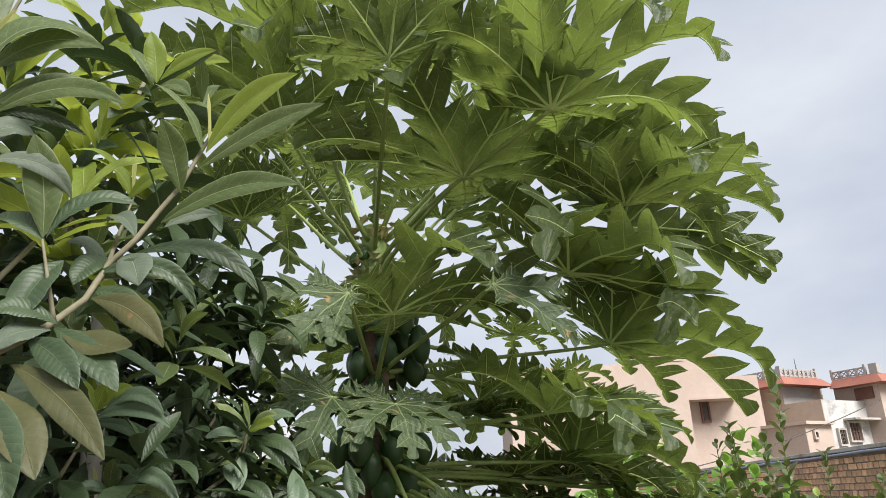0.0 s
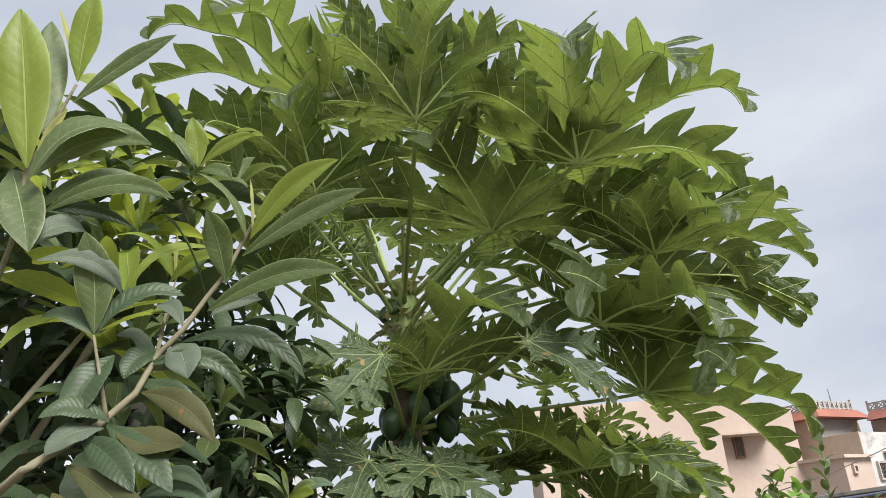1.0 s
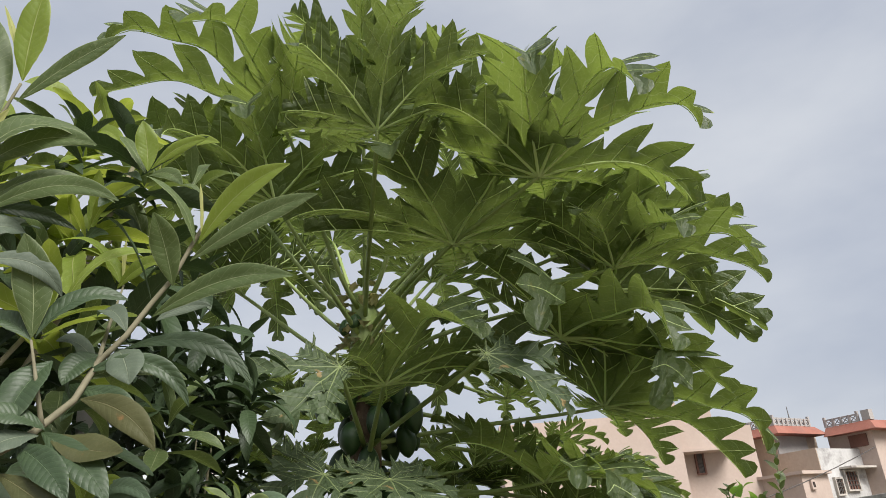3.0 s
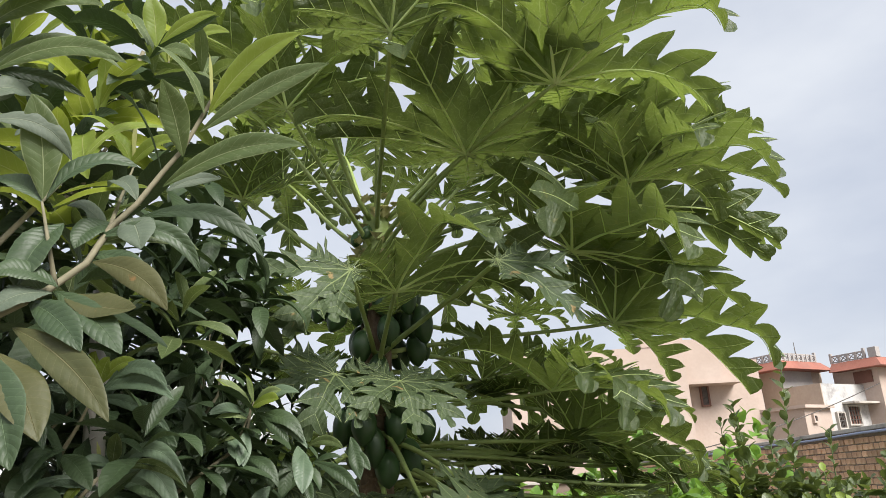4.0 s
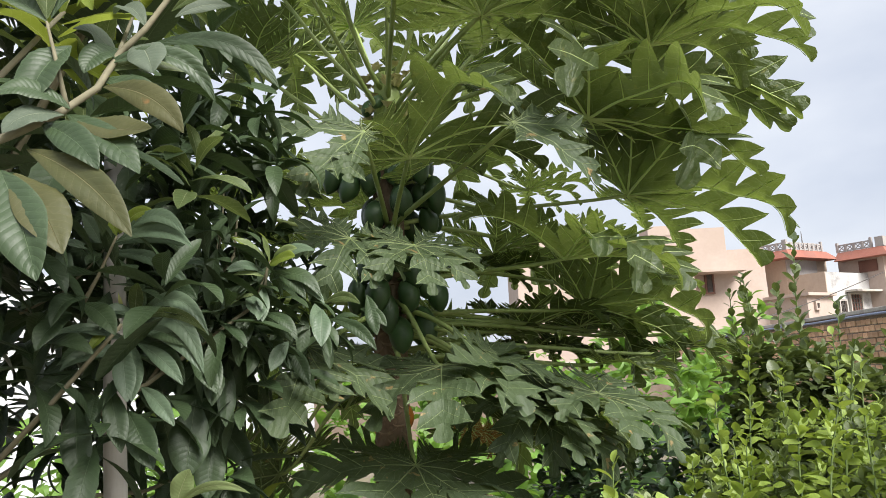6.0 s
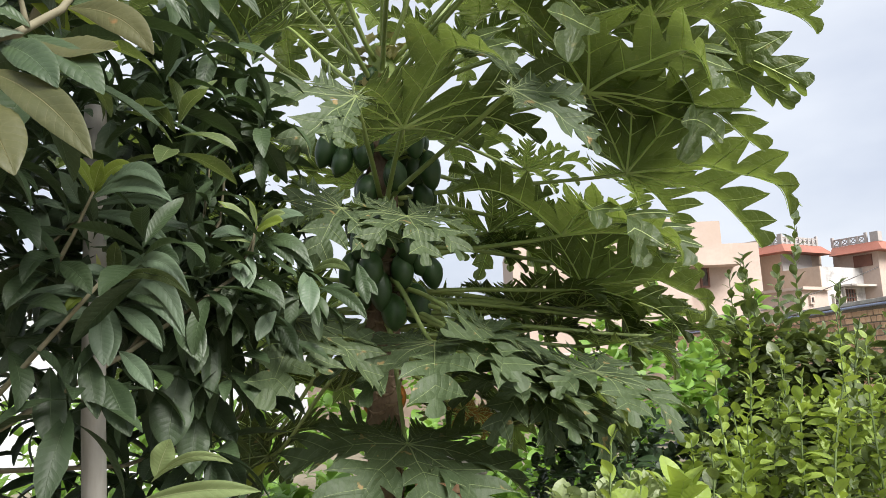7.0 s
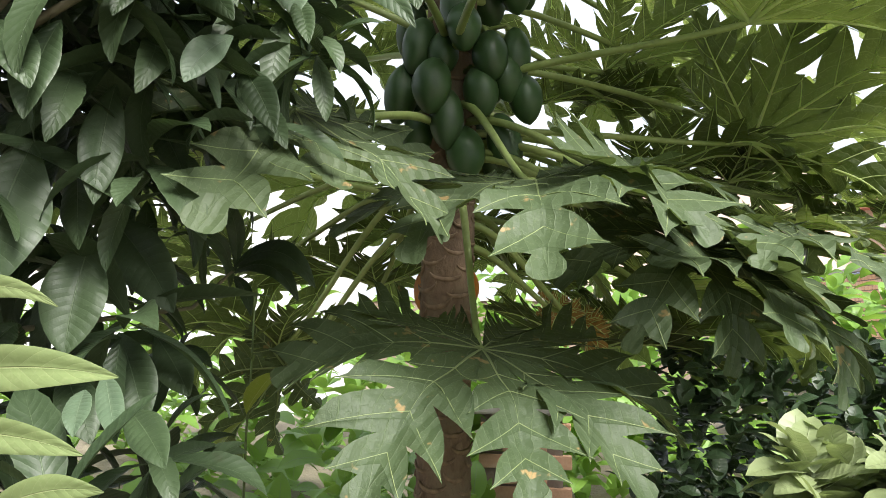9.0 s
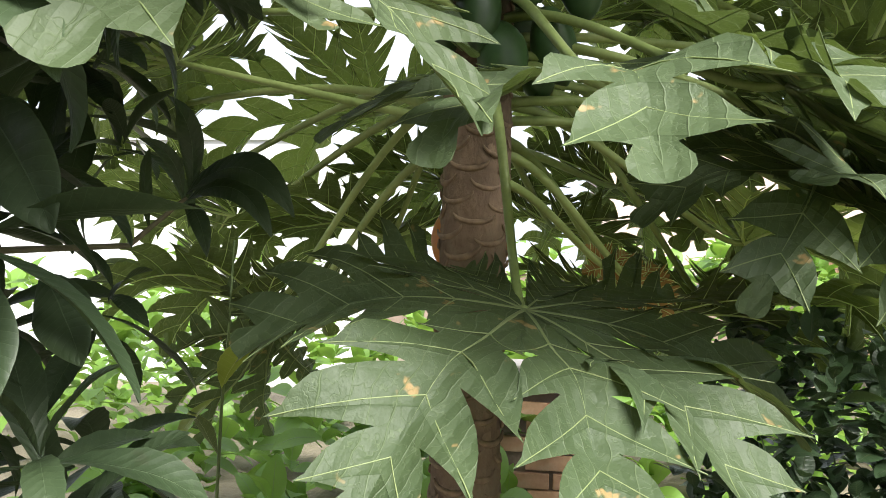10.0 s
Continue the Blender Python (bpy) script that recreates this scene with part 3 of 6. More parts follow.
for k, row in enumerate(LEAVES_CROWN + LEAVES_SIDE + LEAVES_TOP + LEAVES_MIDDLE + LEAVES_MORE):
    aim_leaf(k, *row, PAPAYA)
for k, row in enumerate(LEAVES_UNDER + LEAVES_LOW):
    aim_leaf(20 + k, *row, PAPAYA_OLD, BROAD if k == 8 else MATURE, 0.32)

# leaves on the far side of the crown
rng = random.Random(5)
for k in range(24):
    az = radians(-20 + 222 * ((k * 0.6180340) % 1.0) + rng.uniform(-6, 6))
    z = 1.42 + 1.85 * ((k + 0.5) / 24.0) + rng.uniform(-0.08, 0.08)
    if az < radians(22) and z < 2.6 or 2.25 < z < 2.80 and k % 4:
        continue
    reach = (0.72 - 0.14 * max(0, z - 2.3)) * rng.uniform(0.8, 1.2)
    hub = (-0.28 + reach * math.cos(az), 3.18 + reach * math.sin(az), z + 0.12)
    add_leaf(200 + k, hub, rng.uniform(-20, 20), rng.uniform(-22, 12), rng.uniform(-15, 15), rng.uniform(0.58, 0.74), 24, rng.uniform(80, 110), min(2.72, 1.55 + (z - 1.42) * 0.66), PAPAYA)

for k in range(9):
    az = radians(-8 + 206 * ((k * 0.6180340 + 0.3) % 1.0))
    if az < radians(18):
        continue
    z = 1.12 + 0.75 * ((k * 0.7548777) % 1.0)
    reach = rng.uniform(0.55, 0.95)
    hub = (-0.29 + reach * math.cos(az), 3.2 + reach * math.sin(az), z)
    add_leaf(300 + k, hub, rng.uniform(-20, 20), rng.uniform(-30, 0), rng.uniform(-15, 15), rng.uniform(0.46, 0.60), 20, rng.uniform(75, 105), 1.52 + 0.02 * k, PAPAYA, BROAD)

for k, hub in enumerate([(-1.46, 3.7, 1.7), (-1.1, 3.8, 1.4), (-1.54, 4.2, 1.54)]):
    add_leaf(350 + k, hub, rng.uniform(-20, 20), rng.uniform(-25, -5), rng.uniform(-15, 15), rng.uniform(0.42, 0.5), 20, rng.uniform(75, 100), 1.55 + 0.05 * k, PAPAYA, BROAD)

for k, hub in enumerate([(0.375, 3.9, 2.415), (0.203, 3.8, 1.992), (0.59, 4.1, 2.206), (0.368, 4.0, 1.661), (0.84, 4.2, 2.056), (-0.773, 3.9, 2.563), (0.102, 3.7, 1.654), (1.06, 4.0, 1.632), (0.884, 3.9, 1.861), (0.559, 3.7, 1.675), (0.806, 3.75, 1.627), (0.973, 3.6, 1.534), (0.339, 3.7, 1.577), (0.619, 3.5, 1.494)]):
    add_leaf(380 + k, hub, rng.uniform(-40, 20), rng.uniform(-15, 10), rng.uniform(-15, 15), rng.uniform(0.34, 0.42), 15, rng.uniform(75, 100), min(2.6, hub[2] + 0.05), PAPAYA)

for k, hub in enumerate([(0.049, 3.9, 1.513), (-0.133, 4.0, 1.4)]):
    add_leaf(400 + k, hub, rng.uniform(-40, 40), rng.uniform(-30, 0), rng.uniform(-15, 15), rng.uniform(0.36, 0.46), 15, rng.uniform(70, 95), 1.5 + 0.04 * k, PAPAYA, BROAD)

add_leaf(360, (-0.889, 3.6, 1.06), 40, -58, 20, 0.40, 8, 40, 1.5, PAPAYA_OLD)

for k, hub in enumerate([(-0.001, 3.4, 1.251), (0.064, 3.42, 1.223)]):
    add_leaf(370 + k, hub, 30, -62, 25, 0.13, 10, 60, 1.42 + 0.06 * k, DRY, BROAD)

# trunk with crescent leaf scars
tv, tf = [], []
rows, sides = 150, 40
for i in range(rows + 1):
    z = -0.05 + 2.83 * i / rows
    c = trunk_at(z)
    rad = 0.074 - 0.010 * max(0, z) / 2.8 - 0.016 * max(0, z - 2.35)
    if z < 0.3:
        rad += 0.05 * (0.3 - z) ** 2 / 0.09
    for k in range(sides):
        a = 2 * math.pi * k / sides
        q = noise.noise(Vector((math.cos(a) * 1.5, math.sin(a) * 1.5, z * 6))) + 0.7 * noise.noise(Vector((math.cos(a) * 3.2, math.sin(a) * 3.2, z * 26)))
        tv.append((c.x + math.cos(a) * (rad + 0.004 * q), c.y + math.sin(a) * (rad + 0.004 * q), z))
for i in range(rows):
    for k in range(sides):
        k2 = (k + 1) % sides
        tf.append((i * sides + k, i * sides + k2, (i + 1) * sides + k2, (i + 1) * sides + k))
cut = int(rows * 0.86)
tip_faces = tf[cut * sides:] + [tuple(rows * sides + k for k in range(sides))]
piece("trunk", mesh_from("trunk", tv, tf[:cut * sides], BARK), papaya, "grey-brown trunk ringed with leaf scars")
piece("growing_tip", mesh_from("growing_tip", tv[cut * sides:], [tuple(q - cut * sides for q in face) for face in tip_faces], PETIOLE), papaya, "pale green growing tip of the trunk")


def scar_mesh():
    """A raised crescent leaf scar hugging the trunk, thick in the middle; x outward, z up."""
    pts, rad = [], []
    for k in range(13):
        a = math.pi * (1.04 + 0.92 * k / 12)
        y, z = math.cos(a) * 0.029, math.sin(a) * 0.015
        pts.append((0.0005 - y * y * 7.0, y, z))
        rad.append(0.0012 + 0.0034 * math.sin(math.pi * k / 12))
    verts, faces = tube(pts, rad, 6)
    base = len(verts)
    verts += [(0.0 - (0.021 * math.cos(6.283 * k / 10)) ** 2 * 7, 0.021 * math.cos(6.283 * k / 10), 0.0075 * math.sin(6.283 * k / 10) - 0.003) for k in range(10)]
    faces.append(tuple(base + k for k in range(10)))
    return mesh_from("leaf_scar", verts, faces, SCAR)


SCAR_MESH = scar_mesh()
for k in range(220):
    z = 0.12 + k * 0.0084
    a = radians(137.5 * k)
    c = trunk_at(z)
    r = 0.0725 - 0.010 * z / 2.8
    piece("leaf_scar", SCAR_MESH, papaya, "", Matrix.Translation((c.x + math.cos(a) * r, c.y + math.sin(a) * r, z)) @ Matrix.Rotation(a, 4, "Z") @ Matrix.Rotation(rng.uniform(-0.2, 0.2), 4, "X") @ Matrix.Diagonal((1.15, rng.uniform(1.1, 1.5), rng.uniform(1.2, 1.6), 1)))


def fruit_mesh(length, width, seed, skin=FRUIT):
    """A hanging unripe papaya: stalk end at 0, blossom end down, faintly five-sided."""
    verts, faces = [], []
    n, m = 20, 14
    for i in range(m + 1):
        t = i / m
        prof = math.sin(math.pi * min(1, t ** 0.85)) ** 0.62 * (0.86 + 0.22 * t)
        if t > 0.93:
            prof *= 1 - (t - 0.93) * 6
        z = -length * t
        for k in range(n):
            a = 2 * math.pi * k / n
            r = width / 2 * max(prof, 0.06) * (1 + 0.025 * math.cos(5 * a + seed))
            verts.append((r * math.cos(a) + 0.006 * math.sin(t * 3 + seed), r * math.sin(a), z))
    for i in range(m):
        for k in range(n):
            k2 = (k + 1) % n
            faces.append((i * n + k, (i + 1) * n + k, (i + 1) * n + k2, i * n + k2))
    faces.append(tuple(range(n)))
    faces.append(tuple(m * n + n - 1 - k for k in range(n)))
    return mesh_from("fruit", verts, faces, skin)


FRUITS = [fruit_mesh(0.150, 0.098, 0.3), fruit_mesh(0.165, 0.092, 1.9), fruit_mesh(0.130, 0.090, 3.1), fruit_mesh(0.105, 0.078, 4.4)]
# where the fruit hang: bearing round the trunk, height of the middle, distance from the trunk's middle
HANG = [(-100, 1.81, 0.163), (-87, 1.73, 0.14), (-45, 1.9, 0.183), (-63, 1.65, 0.112), (-17, 1.91, 0.202), (-73, 1.95, 0.167), (-156, 1.82, 0.145), (-149, 1.71, 0.117), (-11, 1.8, 0.212), (-22, 1.68, 0.163), (-50, 1.8, 0.144), (-170, 2.33, 0.237), (-148, 2.26, 0.189), (-121, 2.29, 0.128), (-35, 2.33, 0.192), (-64, 2.18, 0.156), (-11, 2.23, 0.218), (-99, 1.91, 0.11), (-22, 1.86, 0.161), (-137, 1.94, 0.11)]
HANG += [(-113, 2.13, 0.135), (-59, 2.19, 0.13), (2, 2.23, 0.15), (10, 2.12, 0.18), (-172, 2.29, 0.165), (178, 2.33, 0.22), (-127, 2.30, 0.13), (-70, 2.31, 0.12), (1, 2.35, 0.16), (-78, 2.02, 0.135), (-173, 2.62, 0.11), (-115, 2.62, 0.10), (20, 2.15, 0.2)]
for k in range(18):
    HANG.append((30 + 130 * ((k * 0.618) % 1), 1.66 + 0.047 * k, 0.14))
for k, (bearing, z, reach) in enumerate(HANG):
    a = radians(bearing)
    kind = FRUITS[3] if z > 2.5 else FRUITS[(0, 1, 2, 0, 1)[k % 5]]
    length = (0.150, 0.165, 0.130, 0.105)[FRUITS.index(kind)]
    c = trunk_at(min(z + length * 0.45, 2.75))
    s = rng.uniform(0.92, 1.08) * (0.8 if z > 2.5 else 1)
    m = Matrix.Translation((c.x + math.cos(a) * (reach - 0.03), c.y + math.sin(a) * (reach - 0.03), z + length * 0.48)) @ Matrix.Rotation(a, 4, "Z") @ Matrix.Rotation(radians(rng.uniform(-24, -8)), 4, "Y") @ Matrix.Diagonal((s, s, s, 1))
    fruit = piece("fruit", kind, papaya, "", m)
    sv, sf = tube([(0.0, 0, -0.012), (-0.012, 0, 0.012), (-reach * 0.55, 0, 0.020)], [0.0095, 0.0065, 0.008], 7)
    piece("fruit_stalk", mesh_from("fruit_stalk", sv, sf, PETIOLE), fruit)

# two fruit that ripen behind the trunk
for ripe_at, s in (((-0.277, 3.25, 1.382), 1.0), ((-0.373, 3.28, 1.369), 0.9)):
    ripe_ob = piece("fruit", fruit_mesh(0.150, 0.098, 0.3, RIPE), papaya, "ripe orange papaya fruit", Matrix.Translation(ripe_at) @ Matrix.Diagonal((s, s, s, 1)))
    sv, sf = tube([(0.0, 0, -0.012), (0.0, -0.02, 0.03), (-0.02, -0.06, 0.06)], [0.0095, 0.0065, 0.008], 7)
    piece("fruit_stalk", mesh_from("fruit_stalk", sv, sf, PETIOLE), ripe_ob)

# cream flowers round the growing tip
for k in range(60):
    a, h = rng.uniform(0, 6.28), rng.uniform(2.50, 2.80)
    c = trunk_at(h) + Vector((math.cos(a), math.sin(a), 0)) * rng.uniform(0.055, 0.115)
    fv, ff = [], []
    for j in range(5):
        b = 6.28 * j / 5
        d = Vector((math.cos(b) * 0.014, math.sin(b) * 0.014, rng.uniform(0.004, 0.016)))
        e = Vector((math.cos(b + 0.8) * 0.008, math.sin(b + 0.8) * 0.008, 0.01))
        fv += [Vector((0, 0, 0)), e, d, Vector((math.cos(b - 0.8) * 0.008, math.sin(b - 0.8) * 0.008, 0.01))]
        ff.append((j * 4, j * 4 + 1, j * 4 + 2, j * 4 + 3))
    piece("flower", mesh_from("flower", fv, ff, FLOWER), papaya, "small cream flower at the growing tip", Matrix.Translation(c) @ Matrix.Diagonal((2.3, 2.3, 2.3, 1)))


# ---- simple leaves: loquat, citrus, garden plants ----
def simple_leaf(length, width, fold, curl, seed, tip=1.0, teeth=0.0, stations=11, cols=(-1, -0.5, 0, 0.5, 1), belly=0.55):
    """A pointed oval blade from its stalk at 0 along x, folded along the rib and curled downward."""
    rng2 = random.Random(seed)
    verts, faces, uvs = [], [], []
    twist = rng2.uniform(-0.35, 0.35)
    wob = rng2.uniform(0, 6)
    ang, x, z = radians(curl * 0.25), 0.0, 0.0
    for i in range(stations + 1):
        t = i / stations
        w = (math.sin(math.pi * t ** (math.log(0.5) / math.log(belly))) ** (0.85 if t < belly else tip)) * width / 2 + 0.0012
        if teeth and 0 < i < stations:
            w *= 1 + teeth * (1 if i % 2 else -1)
        tw = twist * t
        for c in cols:
            y = c * w
            h = fold * abs(y) + 0.03 * width * math.sin(t * 9 + wob + c)
            verts.append((x - h * math.sin(ang), y * math.cos(tw) - h * math.sin(tw) * 0.3, z + h * math.cos(ang) + y * math.sin(tw)))
            uvs.append((t, c))
        step = length / stations
        x += math.cos(ang) * step
        z += math.sin(ang) * step
        ang -= radians(curl) / stations * (0.6 + 0.8 * t)
    n = len(cols)
    for i in range(stations):
        for c in range(n - 1):
            a = i * n + c
            faces.append((a, a + 1, a + n + 1, a + n))
    return verts, faces, uvs


def join_leaves(name, kinds, places, material):
    """One mesh of many leaves; places: (kind index, pose)."""
    V, Fc, U, base = [], [], [], 0
    for k, m in places:
        v, f, u = kinds[k]
        a = np.asarray(v) @ np.asarray(m.to_3x3()).T + np.asarray(m.translation)
        V.append(a)
        Fc.append(np.asarray(f) + base)
        U.append(np.asarray(u))
        base += len(v)
    return mesh_from(name, np.concatenate(V).tolist(), np.concatenate(Fc).tolist(), material, np.concatenate(U))


def leaf_pose(at, direction, roll=0.0, s=1.0):
    """Pose of a leaf at a point: rib along direction, upper face as far up as it can, rolled."""
    x = Vector(direction).normalized()
    z = Vector((0, 0, 1)) - x * x.z
    if z.length < 0.05:
        z = Vector((0, -1, 0.2)) - x * x.y
    z.normalize()
    y = z.cross(x)
    m = Matrix((x, y, z)).transposed().to_4x4()
    return Matrix.Translation(at) @ m @ Matrix.Rotation(roll, 4, "X") @ Matrix.Diagonal((s, s, s, 1))


def rosette(at, axis, count, rng2, spread=(35, 100), size=(0.7, 1.1), gap=0.012, kinds=6, sag=0.0):
    """Leaves in a whorl down a shoot's end: list of (kind, pose)."""
    axis = Vector(axis).normalized()
    a = axis.cross(Vector((0.3, 0.5, 0.81))).normalized()
    b = axis.cross(a)
    out = []
    for i in range(count):
        f = i / max(1, count - 1)
        el = radians(spread[0] + (spread[1] - spread[0]) * f + rng2.uniform(-10, 10))
        az = radians(137.5 * i) + rng2.uniform(-0.25, 0.25)
        d = axis * math.cos(el) + (a * math.cos(az) + b * math.sin(az)) * math.sin(el) + Vector((0, 0, -sag * f))
        s = rng2.uniform(*size) * (0.62 + 0.38 * min(1, f * 2.2))
        out.append((rng2.randrange(kinds), leaf_pose(Vector(at) - axis * gap * i, d, rng2.uniform(-0.5, 0.5), s)))
    return out


def arched_leaf(base, end, arch, width, roll, material, seed):
    """One long leaf from its stalk's end to its tip: arched, folded along the rib, with rolled and wavy edges."""
    rng2 = random.Random(seed)
    a, b = Vector(base), Vector(end)
    way = (b - a).normalized()
    length = (b - a).length
    lift = Vector((0.0, -0.2, 1.0))
    ctrl = (a + b) / 2 + (lift - way * lift.dot(way)).normalized() * arch * length * 2 + way * 0.08 * length
    face = Vector((0.25, -0.80, 0.35))
    fold, wob, twist = rng2.uniform(0.18, 0.45), rng2.uniform(0, 6), rng2.uniform(-0.4, 0.4)
    verts, faces, uvs = [], [], []
    stations, cols = 20, (-1, -0.86, -0.55, -0.25, 0, 0.25, 0.55, 0.86, 1)
    for i in range(stations + 1):
        t = i / stations
        p = a * (1 - t) ** 2 + ctrl * 2 * t * (1 - t) + b * t * t
        tan = ((ctrl - a) * (1 - t) + (b - ctrl) * t).normalized()
        up = (face - tan * face.dot(tan)).normalized()
        q = Matrix.Rotation(radians(roll) + twist * (t - 0.5), 3, tan)
        up = q @ up
        side = tan.cross(up)
        w = width / 2 * max(0.035, math.sin(math.pi * min(1.0, t ** 0.86)) ** 0.82 * (0.55 + 0.9 * t - 0.45 * t * t))
        for c in cols:
            y = abs(c) * w
            h = fold * y - 0.16 * w * abs(c) ** 5 + 0.035 * w * math.sin(t * 60 + abs(c) * 5) * abs(c) + 0.10 * w * math.sin(t * 11 + wob + c) * abs(c)
            verts.append(p + side * (w * c * (1 - 0.08 * fold)) + up * h)
            uvs.append((t, c))
    n = len(cols)
    for i in range(stations):
        for c in range(n - 1):
            k = i * n + c
            faces.append((k, k + 1, k + n + 1, k + n))
    return mesh_from("leaf", verts, faces, material, uvs)


LQ = [simple_leaf(0.20, 0.052, 0.32, c, 20 + i, 0.9, 0.035, 14) for i, c in enumerate((22, 45, 70, 60, 95, 50))]
LQ += [simple_leaf(0.20, 0.072, 0.24, c, 30 + i, 0.8, 0.03, 18) for i, c in enumerate((25, 50))]
LQ_MESH = {m.name: [mesh_from("leaf", *k[:2], m, k[2]) for k in LQ] for m in (LOQUAT, LOQUAT_NEW, LOQUAT_MID)}

loquat = tagged(new("loquat_tree"), "loquat tree with long ribbed leaves in whorls, bright young tips", "tree")
# tip, axis, leaf count, material, size range, spread
SHOOTS_TOP = [
    ((-0.55, 1.12, 2.06), (0.1, 0.1, 0.9), 8, LOQUAT_NEW, (0.8, 1.0), (25, 100)),
    ((-0.70, 1.05, 2.20), (0.1, 0.0, 1.0), 9, LOQUAT, (0.85, 1.1), (35, 105)),
    ((-0.585, 1.50, 2.50), (0.1, 0.0, 1.0), 8, LOQUAT_MID, (0.75, 1.0), (45, 100)),
    ((-0.73, 1.45, 2.48), (0.1, 0.0, 1.0), 10, LOQUAT_NEW, (0.75, 1.0), (25, 100)),
    ((-0.52, 1.45, 2.30), (0.3, -0.1, 0.8), 10, LOQUAT, (0.75, 1.0), (35, 105)),
    ((-0.50, 1.12, 1.90), (0.3, -0.1, 0.5), 9, LOQUAT, (0.8, 1.1), (50, 120)),
    ((-0.62, 1.0, 1.78), (0.3, -0.2, 0.2), 9, LOQUAT, (0.8, 1.1), (50, 120)),
    ((-0.60, 1.62, 1.72), (0.1, -0.2, 0.8), 9, LOQUAT, (0.8, 1.0), (30, 115)),
]
SHOOTS_MID = [
    ((-0.88, 1.62, 1.60), (0.1, -0.2, 0.8), 10, LOQUAT, (0.85, 1.1), (30, 115)),
    ((-0.76, 1.64, 1.42), (0.1, -0.3, 0.3), 10, LOQUAT, (0.9, 1.15), (40, 115)),
    ((-0.54, 2.06, 1.74), (0.2, -0.3, 0.5), 10, LOQUAT, (0.75, 1.0), (50, 120)),
    ((-0.42, 2.22, 1.72), (0.2, -0.3, 0.2), 9, LOQUAT, (0.65, 0.85), (40, 120)),
    ((-0.39, 2.25, 1.62), (0.2, -0.3, -0.1), 8, LOQUAT, (0.7, 0.9), (40, 110)),
    ((-0.58, 2.12, 1.60), (0.1, -0.3, 0.1), 10, LOQUAT, (0.8, 1.05), (40, 110)),
    ((-0.78, 2.0, 1.40), (0.1, -0.3, -0.5), 9, LOQUAT, (1.0, 1.25), (30, 95)),
    ((-0.60, 2.15, 1.42), (0.1, -0.3, -0.5), 9, LOQUAT, (0.9, 1.15), (30, 95)),
]
SHOOTS_HANGING = [
    ((-0.68, 2.25, 1.20), (0.1, -0.3, -0.2), 9, LOQUAT, (0.9, 1.15), (30, 105)),
    ((-0.60, 1.98, 1.02), (0.1, -0.3, 0.3), 9, LOQUAT, (0.9, 1.15), (40, 110)),
    ((-0.70, 2.40, 1.00), (0.2, -0.3, 0.2), 9, LOQUAT, (0.9, 1.1), (40, 110)),
    ((-0.78, 2.65, 1.18), (0.2, -0.1, 0.4), 9, LOQUAT, (0.7, 0.95), (60, 130)),
    ((-0.45, 2.00, 2.12), (0.2, -0.1, 0.4), 9, LOQUAT, (0.75, 0.95), (40, 120)),
    ((-0.50, 2.05, 2.28), (0.2, -0.1, 0.6), 9, LOQUAT, (0.75, 0.95), (40, 120)),
    ((-0.5, 2.2, 1.73), (0.2, -0.3, 0.2), 8, LOQUAT, (0.7, 0.9), (40, 115)),
    ((-0.42, 2.25, 1.65), (0.2, -0.3, 0.2), 8, LOQUAT, (0.7, 0.9), (40, 115)),
    ((-0.46, 2.2, 1.53), (0.2, -0.3, 0.2), 8, LOQUAT, (0.7, 0.9), (40, 115)),
]
SHOOTS_FILL = [
    ((-0.65, 2.45, 1.99), (0.2, -0.3, 0.3), 8, LOQUAT, (0.7, 0.9), (40, 115)),
    ((-0.48, 2.45, 1.84), (0.2, -0.3, 0.3), 8, LOQUAT, (0.7, 0.9), (40, 115)),
    ((-0.6, 2.45, 1.67), (0.2, -0.3, 0.3), 8, LOQUAT, (0.7, 0.9), (40, 115)),
]
placed = []
trng = random.Random(11)
